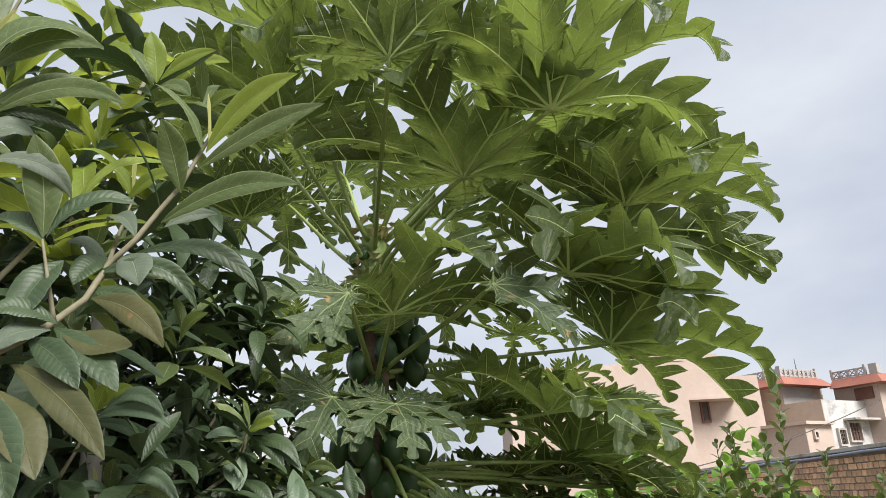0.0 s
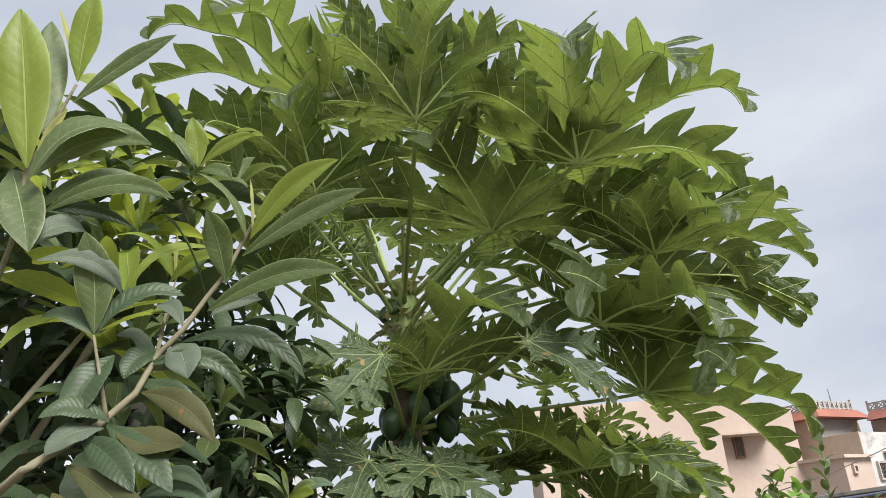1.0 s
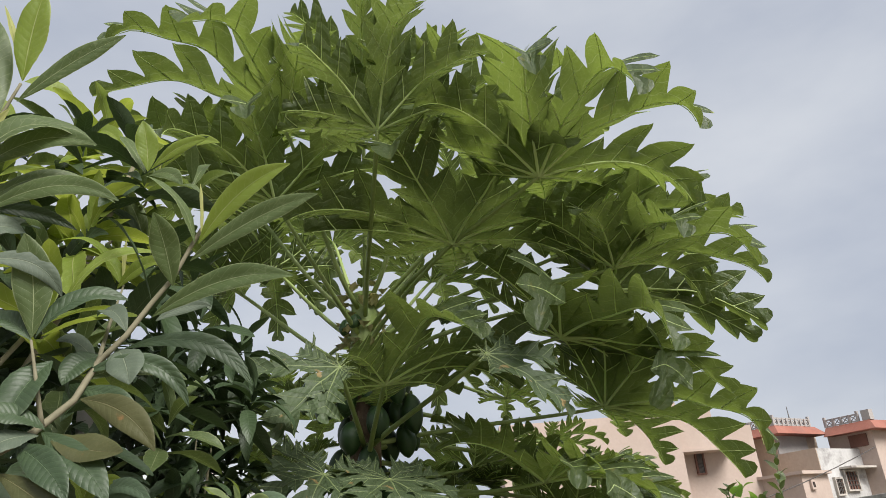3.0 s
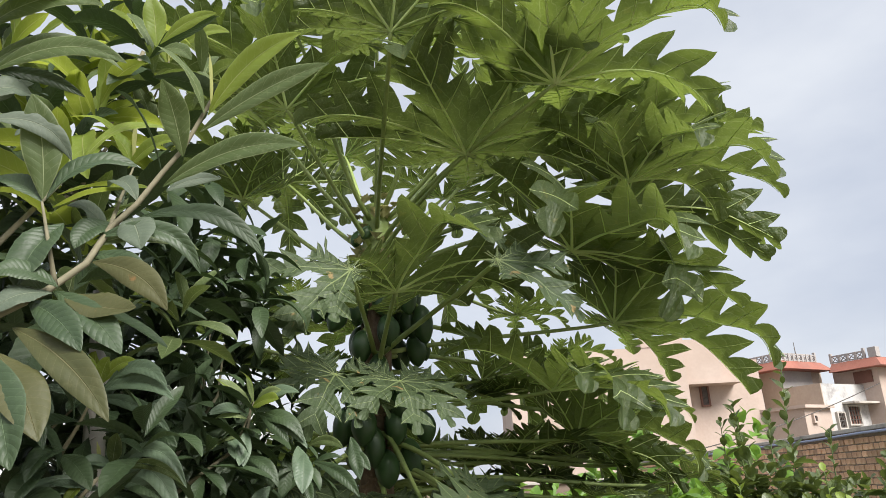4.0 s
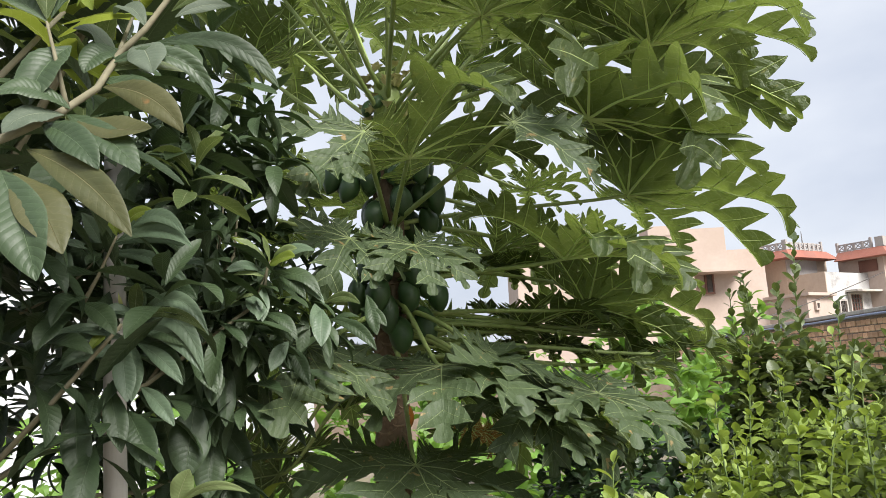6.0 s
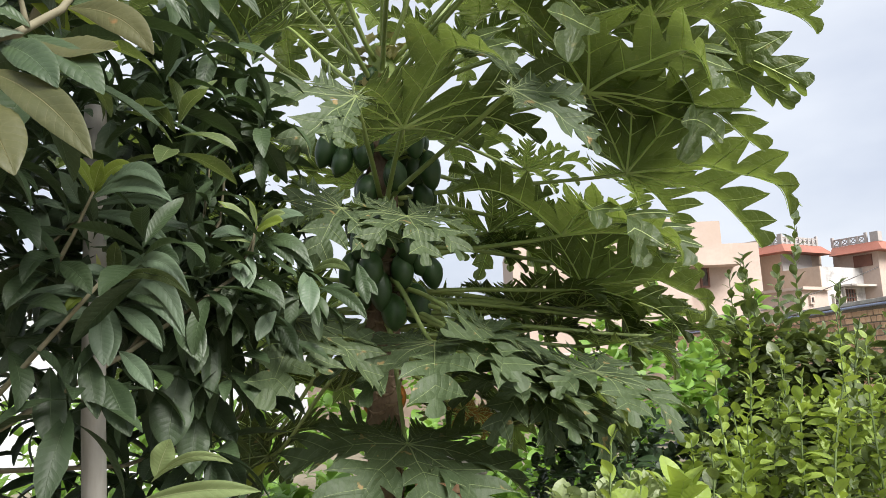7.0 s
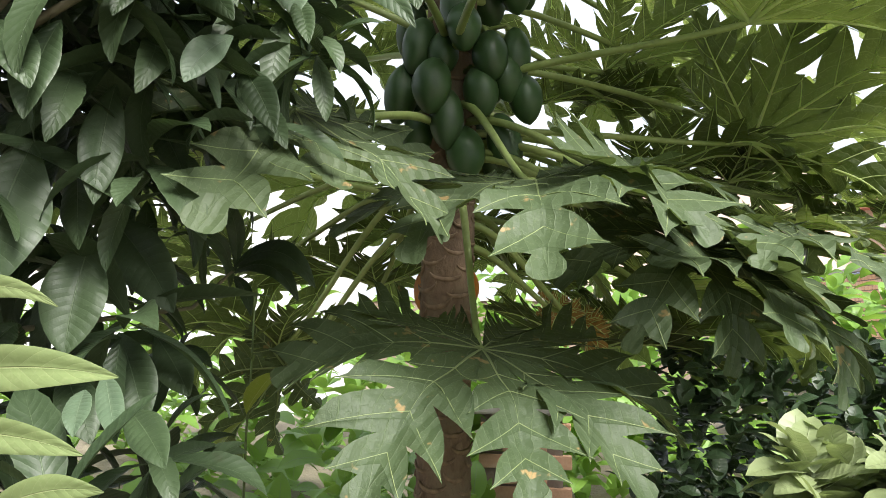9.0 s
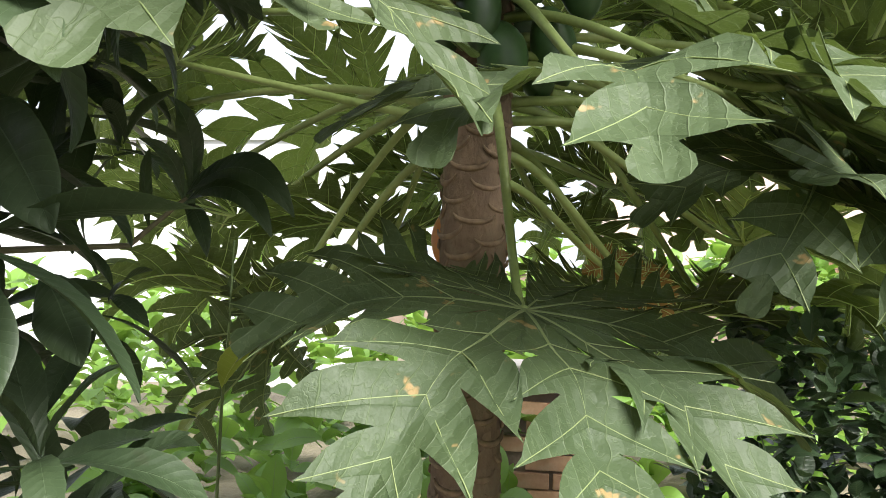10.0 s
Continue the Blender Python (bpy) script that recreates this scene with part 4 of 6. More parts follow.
# leaves of the nearest shoots: stalk end, tip, arch, width, roll, surface
NEAR_SHOOT = [
    ((-0.292, 1.05, 2.125), (-0.139, 1.0, 2.225), 0.1, 0.046, 25, LOQUAT_NEW),
    ((-0.303, 1.05, 2.097), (-0.097, 1.0, 2.17), 0.05, 0.042, 28, LOQUAT_MID),
    ((-0.288, 1.05, 2.133), (-0.291, 1.04, 2.225), 0.03, 0.014, 60, BUD),
    ((-0.298, 1.05, 2.127), (-0.373, 1.02, 2.236), 0.14, 0.036, 40, LOQUAT_MID),
    ((-0.327, 1.05, 2.058), (-0.337, 0.98, 2.149), 0.06, 0.05, -10, LOQUAT_MID),
    ((-0.354, 1.05, 2.011), (-0.133, 1.0, 2.039), 0.1, 0.046, 24, LOQUAT_MID),
    ((-0.353, 1.06, 2.007), (-0.285, 1.1, 2.04), 0.1, 0.024, 20, LOQUAT_GREY),
    ((-0.355, 1.05, 2.024), (-0.465, 1.1, 2.208), 0.1, 0.034, 75, LOQUAT),
    ((-0.516, 1.27, 2.149), (-0.396, 1.2, 2.163), 0.12, 0.04, 20, LOQUAT_NEW),
    ((-0.519, 1.1, 2.056), (-0.387, 1.15, 2.157), 0.22, 0.034, -20, LOQUAT_NEW),
    ((-0.509, 1.27, 2.154), (-0.564, 1.22, 2.212), 0.18, 0.046, 30, LOQUAT_NEW),
    ((-0.52, 1.27, 2.16), (-0.602, 1.2, 2.221), 0.3, 0.034, 30, LOQUAT_NEW),
    ((-0.506, 1.27, 2.154), (-0.503, 1.26, 2.242), 0.02, 0.012, 50, BUD),
    ((-0.405, 1.08, 1.974), (-0.215, 1.1, 1.907), 0.2, 0.038, 10, LOQUAT),
    ((-0.401, 1.05, 1.964), (-0.357, 1.0, 1.898), 0.1, 0.06, 10, LOQUAT_GREY),
]
NEAR_LEFT = [
    ((-0.479, 0.96, 1.963), (-0.487, 0.92, 2.101), 0.05, 0.06, 0, LOQUAT_MID),
    ((-0.474, 0.96, 1.962), (-0.37, 1.0, 2.021), 0.22, 0.046, -15, LOQUAT),
    ((-0.479, 0.96, 1.959), (-0.573, 0.98, 1.999), 0.15, 0.042, 10, LOQUAT),
    ((-0.457, 0.98, 1.934), (-0.48, 0.93, 1.832), 0.1, 0.064, 10, LOQUAT),
    ((-0.556, 0.88, 2.169), (-0.403, 0.92, 2.232), 0.32, 0.064, -15, LOQUAT_MID),
    ((-0.572, 0.92, 2.131), (-0.405, 1.0, 2.18), 0.26, 0.034, 0, LOQUAT_MID),
    ((-0.573, 0.93, 2.15), (-0.458, 1.0, 2.139), 0.1, 0.024, 40, LOQUAT),
    ((-0.539, 0.9, 2.054), (-0.445, 0.96, 2.018), 0.24, 0.036, 15, LOQUAT_GREY),
    ((-0.547, 0.9, 2.084), (-0.505, 0.95, 2.116), 0.2, 0.044, 10, LOQUAT_GREY),
    ((-0.788, 1.45, 2.44), (-0.634, 1.4, 2.469), 0.16, 0.05, 20, LOQUAT_NEW),
    ((-0.84, 1.45, 2.554), (-0.665, 1.4, 2.551), 0.2, 0.046, 10, LOQUAT_NEW),
    ((-0.769, 1.5, 2.611), (-0.615, 1.45, 2.535), 0.3, 0.046, 10, LOQUAT_NEW),
    ((-0.824, 1.45, 2.397), (-0.789, 1.42, 2.488), 0.1, 0.05, 0, LOQUAT_NEW),
    ((-0.776, 1.5, 2.611), (-0.812, 1.45, 2.642), 0.1, 0.05, 10, LOQUAT_NEW),
    ((-0.852, 1.4, 2.606), (-0.887, 1.35, 2.661), 0.1, 0.06, 10, LOQUAT_NEW),
]
NEAR_BACK = [
    ((-0.747, 1.45, 2.703), (-0.843, 1.4, 2.731), 0.1, 0.06, 0, LOQUAT_NEW),
    ((-0.724, 1.5, 2.697), (-0.672, 1.46, 2.733), 0.1, 0.036, 20, LOQUAT_NEW),
    ((-0.619, 1.64, 2.608), (-0.635, 1.58, 2.706), 0.08, 0.058, 0, LOQUAT_NEW),
    ((-0.61, 1.64, 2.614), (-0.437, 1.56, 2.629), 0.16, 0.046, 20, LOQUAT_NEW),
    ((-0.622, 1.64, 2.602), (-0.704, 1.58, 2.645), 0.2, 0.046, 20, LOQUAT_MID),
    ((-0.627, 1.64, 2.593), (-0.721, 1.56, 2.543), 0.2, 0.042, 20, LOQUAT_MID),
    ((-0.614, 1.64, 2.608), (-0.605, 1.62, 2.668), 0.02, 0.014, 40, BUD),
    ((-0.594, 1.55, 2.362), (-0.636, 1.5, 2.484), 0.05, 0.05, 0, LOQUAT_MID),
    ((-0.599, 1.55, 2.348), (-0.672, 1.45, 2.423), 0.2, 0.042, 10, LOQUAT),
    ((-0.67, 1.3, 2.236), (-0.674, 1.2, 2.275), 0.1, 0.05, 0, LOQUAT_MID),
    ((-0.64, 1.3, 2.21), (-0.533, 1.25, 2.251), 0.2, 0.044, 10, LOQUAT),
    ((-0.631, 1.25, 2.176), (-0.655, 1.15, 2.165), 0.2, 0.044, 10, LOQUAT_GREY),
]
NEAR_LOW = [
    ((-0.434, 1.02, 1.923), (-0.291, 1.05, 1.872), 0.26, 0.036, 10, LOQUAT),
    ((-0.437, 1.02, 1.913), (-0.307, 1.08, 1.919), 0.14, 0.034, 10, LOQUAT_MID),
    ((-0.423, 1.0, 1.883), (-0.299, 0.96, 1.799), 0.12, 0.046, 20, LOQUAT_BROWN),
    ((-0.445, 0.97, 1.834), (-0.326, 0.93, 1.797), -0.06, 0.056, -10, LOQUAT_BROWN),
    ((-0.443, 1.02, 1.901), (-0.338, 1.0, 1.833), 0.16, 0.036, 15, LOQUAT),
    ((-0.453, 0.97, 1.836), (-0.335, 0.92, 1.738), 0.06, 0.05, -5, LOQUAT),
    ((-0.475, 0.95, 1.818), (-0.374, 0.9, 1.74), 0.08, 0.046, 10, LOQUAT),
    ((-0.485, 0.94, 1.783), (-0.324, 0.88, 1.655), 0.08, 0.05, 10, LOQUAT_BROWN),
    ((-0.486, 0.92, 1.748), (-0.39, 0.86, 1.636), 0.06, 0.064, -10, LOQUAT_BROWN),
    ((-0.49, 0.9, 1.746), (-0.411, 0.85, 1.607), 0.05, 0.07, 10, LOQUAT),
    ((-0.438, 0.95, 1.835), (-0.505, 0.9, 1.838), 0.2, 0.04, 10, LOQUAT),
    ((-0.445, 0.95, 1.828), (-0.49, 0.9, 1.791), 0.15, 0.044, 10, LOQUAT_GREY),
    ((-0.434, 1.05, 1.948), (-0.467, 1.0, 1.968), 0.2, 0.04, 10, LOQUAT_GREY),
    ((-0.422, 1.05, 1.956), (-0.45, 1.0, 1.904), 0.15, 0.046, 0, LOQUAT),
    ((-0.391, 1.05, 1.99), (-0.462, 1.1, 2.036), 0.2, 0.04, 10, LOQUAT_GREY),
]
NEAR_INNER = [
    ((-0.687, 1.58, 1.803), (-0.705, 1.52, 1.862), 0.1, 0.032, 20, LOQUAT_NEW),
    ((-0.687, 1.58, 1.809), (-0.655, 1.55, 1.858), 0.05, 0.04, 0, LOQUAT_NEW),
    ((-0.682, 1.58, 1.807), (-0.592, 1.54, 1.843), 0.15, 0.034, 20, LOQUAT_NEW),
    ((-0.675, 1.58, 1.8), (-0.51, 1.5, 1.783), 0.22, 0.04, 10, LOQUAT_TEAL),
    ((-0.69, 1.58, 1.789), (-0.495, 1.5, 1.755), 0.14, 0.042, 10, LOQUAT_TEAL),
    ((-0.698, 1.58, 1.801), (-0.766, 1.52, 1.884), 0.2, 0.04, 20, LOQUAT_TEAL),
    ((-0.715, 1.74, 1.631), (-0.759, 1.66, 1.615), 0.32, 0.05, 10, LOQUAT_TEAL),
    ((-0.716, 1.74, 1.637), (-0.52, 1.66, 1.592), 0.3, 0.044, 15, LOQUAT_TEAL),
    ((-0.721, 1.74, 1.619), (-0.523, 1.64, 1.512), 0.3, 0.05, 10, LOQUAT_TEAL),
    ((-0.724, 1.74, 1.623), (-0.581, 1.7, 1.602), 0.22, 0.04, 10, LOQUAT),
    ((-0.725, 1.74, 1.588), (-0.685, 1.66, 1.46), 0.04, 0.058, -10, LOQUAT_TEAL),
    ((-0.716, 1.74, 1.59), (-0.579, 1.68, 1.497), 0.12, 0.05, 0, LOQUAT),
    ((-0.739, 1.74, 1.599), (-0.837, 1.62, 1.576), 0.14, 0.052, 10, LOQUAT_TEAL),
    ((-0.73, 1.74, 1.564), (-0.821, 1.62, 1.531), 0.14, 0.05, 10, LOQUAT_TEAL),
    ((-0.746, 1.74, 1.649), (-0.76, 1.74, 1.705), 0.02, 0.014, 50, BUD),
]
INNER_MORE = [
    ((-0.725, 1.76, 1.638), (-0.699, 1.74, 1.722), 0.06, 0.044, 0, LOQUAT),
    ((-0.632, 1.95, 1.795), (-0.729, 1.9, 1.777), 0.15, 0.042, 10, LOQUAT_TEAL),
    ((-0.754, 1.6, 1.679), (-0.773, 1.5, 1.614), 0.2, 0.052, 10, LOQUAT),
    ((-0.776, 1.62, 1.67), (-0.669, 1.55, 1.594), 0.1, 0.052, 0, LOQUAT),
    ((-0.787, 1.6, 1.646), (-0.802, 1.5, 1.568), 0.12, 0.056, 0, LOQUAT),
    ((-0.716, 2.1, 1.916), (-0.803, 2.0, 1.943), 0.2, 0.05, 10, LOQUAT),
    ((-0.715, 2.1, 1.884), (-0.594, 2.0, 1.916), 0.2, 0.046, 10, LOQUAT),
    ((-0.684, 2.0, 1.689), (-0.556, 1.95, 1.694), 0.15, 0.05, 10, LOQUAT),
    ((-0.673, 1.95, 1.561), (-0.587, 1.9, 1.465), 0.08, 0.056, 0, LOQUAT),
    ((-0.613, 1.98, 1.571), (-0.608, 1.92, 1.439), 0.06, 0.056, 0, LOQUAT),
    ((-0.722, 1.85, 1.695), (-0.599, 1.8, 1.685), 0.2, 0.046, 10, LOQUAT),
]
NEAR_TOP = [
    ((-0.574, 0.9, 2.201), (-0.614, 0.88, 2.476), 0.02, 0.090, -8, LOQUAT_NEW),
    ((-0.588, 0.95, 2.281), (-0.629, 0.98, 2.534), 0.03, 0.066, 15, LOQUAT_MID),
    ((-0.548, 0.95, 2.381), (-0.524, 0.93, 2.541), 0.02, 0.062, -10, LOQUAT_NEW),
    ((-0.566, 0.95, 2.438), (-0.593, 0.94, 2.526), 0.02, 0.014, 40, BUD),
    ((-0.538, 0.93, 2.328), (-0.378, 0.92, 2.429), 0.04, 0.036, 28, LOQUAT_MID),
    ((-0.57, 0.91, 2.193), (-0.392, 0.9, 2.221), 0.16, 0.046, 22, LOQUAT_MID),
    ((-0.554, 0.92, 2.136), (-0.361, 0.92, 2.14), 0.16, 0.038, 25, LOQUAT_MID),
    ((-0.564, 0.9, 2.212), (-0.519, 0.89, 2.288), 0.04, 0.016, 30, BUD),
    ((-0.619, 0.93, 2.22), (-0.539, 0.88, 2.059), 0.04, 0.073, 0, LOQUAT_MID),
    ((-0.571, 0.94, 2.098), (-0.506, 0.95, 2.136), 0.1, 0.030, 20, LOQUAT_GREY),
    ((-0.679, 1.0, 2.38), (-0.771, 1.02, 2.557), 0.05, 0.063, 10, LOQUAT),
    ((-0.7, 1.0, 2.328), (-0.648, 1.0, 2.366), 0.1, 0.030, 20, LOQUAT),
    ((-0.426, 1.15, 2.32), (-0.435, 1.13, 2.414), 0.03, 0.045, 0, LOQUAT_NEW),
    ((-0.42, 1.15, 2.325), (-0.312, 1.12, 2.359), 0.1, 0.029, 30, LOQUAT_NEW),
    ((-0.44, 1.17, 2.328), (-0.508, 1.2, 2.431), 0.06, 0.035, 20, LOQUAT_MID),
    ((-0.428, 1.16, 2.316), (-0.351, 1.12, 2.27), 0.14, 0.033, 20, LOQUAT_MID),
]
# stalk end, tip, roll, shape, surface
TIP_SHOOT = [
    ((-0.5, 2.05, 1.796), (-0.576, 1.98, 1.867), 25, 0, LOQUAT_NEW),
    ((-0.5, 2.05, 1.804), (-0.531, 2.03, 1.893), 60, 2, LOQUAT_NEW),
    ((-0.5, 2.05, 1.796), (-0.404, 1.96, 1.803), 10, 6, LOQUAT_NEW),
    ((-0.506, 2.05, 1.778), (-0.58, 1.95, 1.776), 0, 1, LOQUAT_TEAL),
    ((-0.495, 2.05, 1.783), (-0.359, 2.0, 1.822), 0, 2, LOQUAT_TEAL),
    ((-0.508, 2.05, 1.717), (-0.504, 1.97, 1.643), 0, 6, LOQUAT_TEAL),
    ((-0.389, 2.12, 1.694), (-0.353, 2.03, 1.581), 0, 6, LOQUAT_TEAL),
    ((-0.563, 2.06, 1.697), (-0.624, 1.96, 1.665), 0, 1, LOQUAT_TEAL),
    ((-0.498, 2.05, 1.753), (-0.342, 1.98, 1.693), 0, 4, LOQUAT),
    ((-0.521, 2.06, 1.667), (-0.411, 2.0, 1.586), 0, 2, LOQUAT),
]
WHORL_LOW = [
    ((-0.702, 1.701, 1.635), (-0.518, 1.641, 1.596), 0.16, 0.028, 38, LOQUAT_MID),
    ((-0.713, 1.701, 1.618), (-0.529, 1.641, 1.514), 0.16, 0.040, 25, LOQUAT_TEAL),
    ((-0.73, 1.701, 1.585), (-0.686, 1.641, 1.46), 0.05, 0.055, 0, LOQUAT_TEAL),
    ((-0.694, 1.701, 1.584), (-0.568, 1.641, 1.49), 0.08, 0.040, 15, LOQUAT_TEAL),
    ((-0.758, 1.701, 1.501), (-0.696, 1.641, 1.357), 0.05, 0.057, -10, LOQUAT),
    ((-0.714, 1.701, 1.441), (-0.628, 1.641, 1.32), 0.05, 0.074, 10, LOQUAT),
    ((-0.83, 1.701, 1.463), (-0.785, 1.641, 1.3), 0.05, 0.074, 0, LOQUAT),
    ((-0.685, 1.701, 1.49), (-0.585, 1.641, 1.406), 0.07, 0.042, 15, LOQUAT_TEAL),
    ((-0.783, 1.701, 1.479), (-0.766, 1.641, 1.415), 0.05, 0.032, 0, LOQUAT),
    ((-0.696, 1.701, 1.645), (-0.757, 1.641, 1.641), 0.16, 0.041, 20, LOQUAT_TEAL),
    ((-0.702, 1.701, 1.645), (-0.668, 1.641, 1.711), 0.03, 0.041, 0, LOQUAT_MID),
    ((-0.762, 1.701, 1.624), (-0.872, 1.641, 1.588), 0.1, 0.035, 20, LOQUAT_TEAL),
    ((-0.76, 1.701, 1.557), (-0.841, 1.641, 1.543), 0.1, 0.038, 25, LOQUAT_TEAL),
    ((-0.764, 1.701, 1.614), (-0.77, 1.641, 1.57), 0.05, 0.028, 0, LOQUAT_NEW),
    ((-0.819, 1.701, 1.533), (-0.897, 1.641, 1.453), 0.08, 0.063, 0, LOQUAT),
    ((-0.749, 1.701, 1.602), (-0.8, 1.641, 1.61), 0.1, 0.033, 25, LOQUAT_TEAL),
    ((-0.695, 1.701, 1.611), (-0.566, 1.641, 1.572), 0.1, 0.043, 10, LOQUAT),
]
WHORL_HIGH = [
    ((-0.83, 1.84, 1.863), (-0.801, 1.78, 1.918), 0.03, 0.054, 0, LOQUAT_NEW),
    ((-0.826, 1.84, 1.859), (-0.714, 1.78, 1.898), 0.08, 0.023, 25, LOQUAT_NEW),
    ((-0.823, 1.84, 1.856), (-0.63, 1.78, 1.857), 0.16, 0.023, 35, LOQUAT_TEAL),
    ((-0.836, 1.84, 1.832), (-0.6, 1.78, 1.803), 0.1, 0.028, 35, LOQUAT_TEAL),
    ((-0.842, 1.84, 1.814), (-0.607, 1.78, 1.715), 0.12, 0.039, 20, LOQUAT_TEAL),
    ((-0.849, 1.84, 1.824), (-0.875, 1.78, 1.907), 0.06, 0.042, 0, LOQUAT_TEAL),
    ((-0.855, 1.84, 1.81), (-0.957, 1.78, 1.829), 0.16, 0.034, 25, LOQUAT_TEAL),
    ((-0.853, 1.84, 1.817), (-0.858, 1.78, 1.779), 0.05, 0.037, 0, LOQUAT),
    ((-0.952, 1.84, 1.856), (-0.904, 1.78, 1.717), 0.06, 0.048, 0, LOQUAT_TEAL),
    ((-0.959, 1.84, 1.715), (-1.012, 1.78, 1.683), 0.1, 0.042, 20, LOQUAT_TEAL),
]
WHORL_FAR = [
    ((-0.497, 2.034, 1.802), (-0.572, 1.984, 1.864), 0.05, 0.038, 10, LOQUAT_PALE),
    ((-0.49, 2.034, 1.806), (-0.497, 1.984, 1.867), 0.05, 0.019, 10, LOQUAT_PALE),
    ((-0.483, 2.034, 1.806), (-0.404, 1.984, 1.828), 0.1, 0.034, 25, LOQUAT_PALE),
    ((-0.505, 2.034, 1.765), (-0.577, 1.984, 1.764), 0.08, 0.026, 25, LOQUAT_PALE),
    ((-0.508, 2.034, 1.739), (-0.497, 1.984, 1.64), 0.05, 0.043, 0, LOQUAT_TEAL),
    ((-0.527, 2.034, 1.752), (-0.637, 1.984, 1.675), 0.08, 0.037, 20, LOQUAT),
    ((-0.483, 2.034, 1.779), (-0.383, 1.984, 1.695), 0.1, 0.040, 20, LOQUAT),
    ((-0.534, 2.034, 1.664), (-0.553, 1.984, 1.575), 0.05, 0.040, 0, LOQUAT),
    ((-0.651, 2.034, 1.698), (-0.653, 1.984, 1.593), 0.05, 0.046, 0, LOQUAT),
]
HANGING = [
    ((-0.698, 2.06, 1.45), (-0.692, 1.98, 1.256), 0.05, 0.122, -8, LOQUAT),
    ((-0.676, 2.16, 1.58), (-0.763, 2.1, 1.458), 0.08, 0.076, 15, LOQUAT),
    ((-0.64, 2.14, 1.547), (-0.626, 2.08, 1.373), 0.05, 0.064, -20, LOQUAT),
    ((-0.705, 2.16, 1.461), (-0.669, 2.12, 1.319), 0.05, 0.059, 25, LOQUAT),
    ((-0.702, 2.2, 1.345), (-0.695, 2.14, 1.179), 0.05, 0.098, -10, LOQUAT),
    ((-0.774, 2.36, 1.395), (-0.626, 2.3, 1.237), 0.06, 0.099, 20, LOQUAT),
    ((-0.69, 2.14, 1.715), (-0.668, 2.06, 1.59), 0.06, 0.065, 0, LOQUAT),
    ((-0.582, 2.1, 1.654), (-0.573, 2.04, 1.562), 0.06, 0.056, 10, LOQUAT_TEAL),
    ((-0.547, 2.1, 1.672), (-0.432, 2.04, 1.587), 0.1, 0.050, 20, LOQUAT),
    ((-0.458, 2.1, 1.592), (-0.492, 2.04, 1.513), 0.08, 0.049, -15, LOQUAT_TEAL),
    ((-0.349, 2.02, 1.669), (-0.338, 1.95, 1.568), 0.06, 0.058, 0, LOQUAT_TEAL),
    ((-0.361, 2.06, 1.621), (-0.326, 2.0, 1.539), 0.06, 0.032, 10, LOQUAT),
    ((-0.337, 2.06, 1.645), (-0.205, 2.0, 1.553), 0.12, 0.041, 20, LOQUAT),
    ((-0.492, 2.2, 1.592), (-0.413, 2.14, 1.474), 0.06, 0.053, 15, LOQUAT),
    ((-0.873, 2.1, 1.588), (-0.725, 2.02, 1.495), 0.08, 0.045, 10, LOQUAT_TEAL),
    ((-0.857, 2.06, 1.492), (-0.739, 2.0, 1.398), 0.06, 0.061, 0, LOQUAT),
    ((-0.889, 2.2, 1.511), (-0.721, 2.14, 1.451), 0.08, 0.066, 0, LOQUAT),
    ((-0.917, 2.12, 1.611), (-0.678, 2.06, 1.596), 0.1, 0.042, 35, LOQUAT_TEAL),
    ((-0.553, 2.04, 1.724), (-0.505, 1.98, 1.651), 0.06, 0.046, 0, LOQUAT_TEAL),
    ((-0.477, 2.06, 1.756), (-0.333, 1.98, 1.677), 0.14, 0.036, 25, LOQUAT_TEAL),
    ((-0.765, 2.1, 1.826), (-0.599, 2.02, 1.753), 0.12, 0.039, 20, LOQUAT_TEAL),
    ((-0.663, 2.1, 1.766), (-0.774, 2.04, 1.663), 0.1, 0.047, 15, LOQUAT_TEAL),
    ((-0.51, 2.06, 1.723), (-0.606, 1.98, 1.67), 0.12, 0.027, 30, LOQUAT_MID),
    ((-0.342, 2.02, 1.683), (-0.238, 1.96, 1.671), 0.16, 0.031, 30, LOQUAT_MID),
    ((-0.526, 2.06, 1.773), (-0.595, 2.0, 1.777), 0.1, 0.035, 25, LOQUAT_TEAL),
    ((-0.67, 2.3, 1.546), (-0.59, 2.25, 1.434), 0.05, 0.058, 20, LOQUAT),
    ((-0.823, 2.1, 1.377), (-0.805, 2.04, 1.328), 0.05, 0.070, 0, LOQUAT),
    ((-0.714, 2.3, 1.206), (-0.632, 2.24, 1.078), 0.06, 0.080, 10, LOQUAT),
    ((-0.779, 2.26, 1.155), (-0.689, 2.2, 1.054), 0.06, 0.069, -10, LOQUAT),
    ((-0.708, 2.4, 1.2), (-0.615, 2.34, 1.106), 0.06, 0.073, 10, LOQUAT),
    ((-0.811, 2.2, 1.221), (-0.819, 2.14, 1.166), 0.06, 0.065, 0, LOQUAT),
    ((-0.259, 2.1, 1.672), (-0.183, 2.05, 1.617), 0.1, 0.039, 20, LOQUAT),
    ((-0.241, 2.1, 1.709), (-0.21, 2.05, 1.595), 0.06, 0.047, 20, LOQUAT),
]
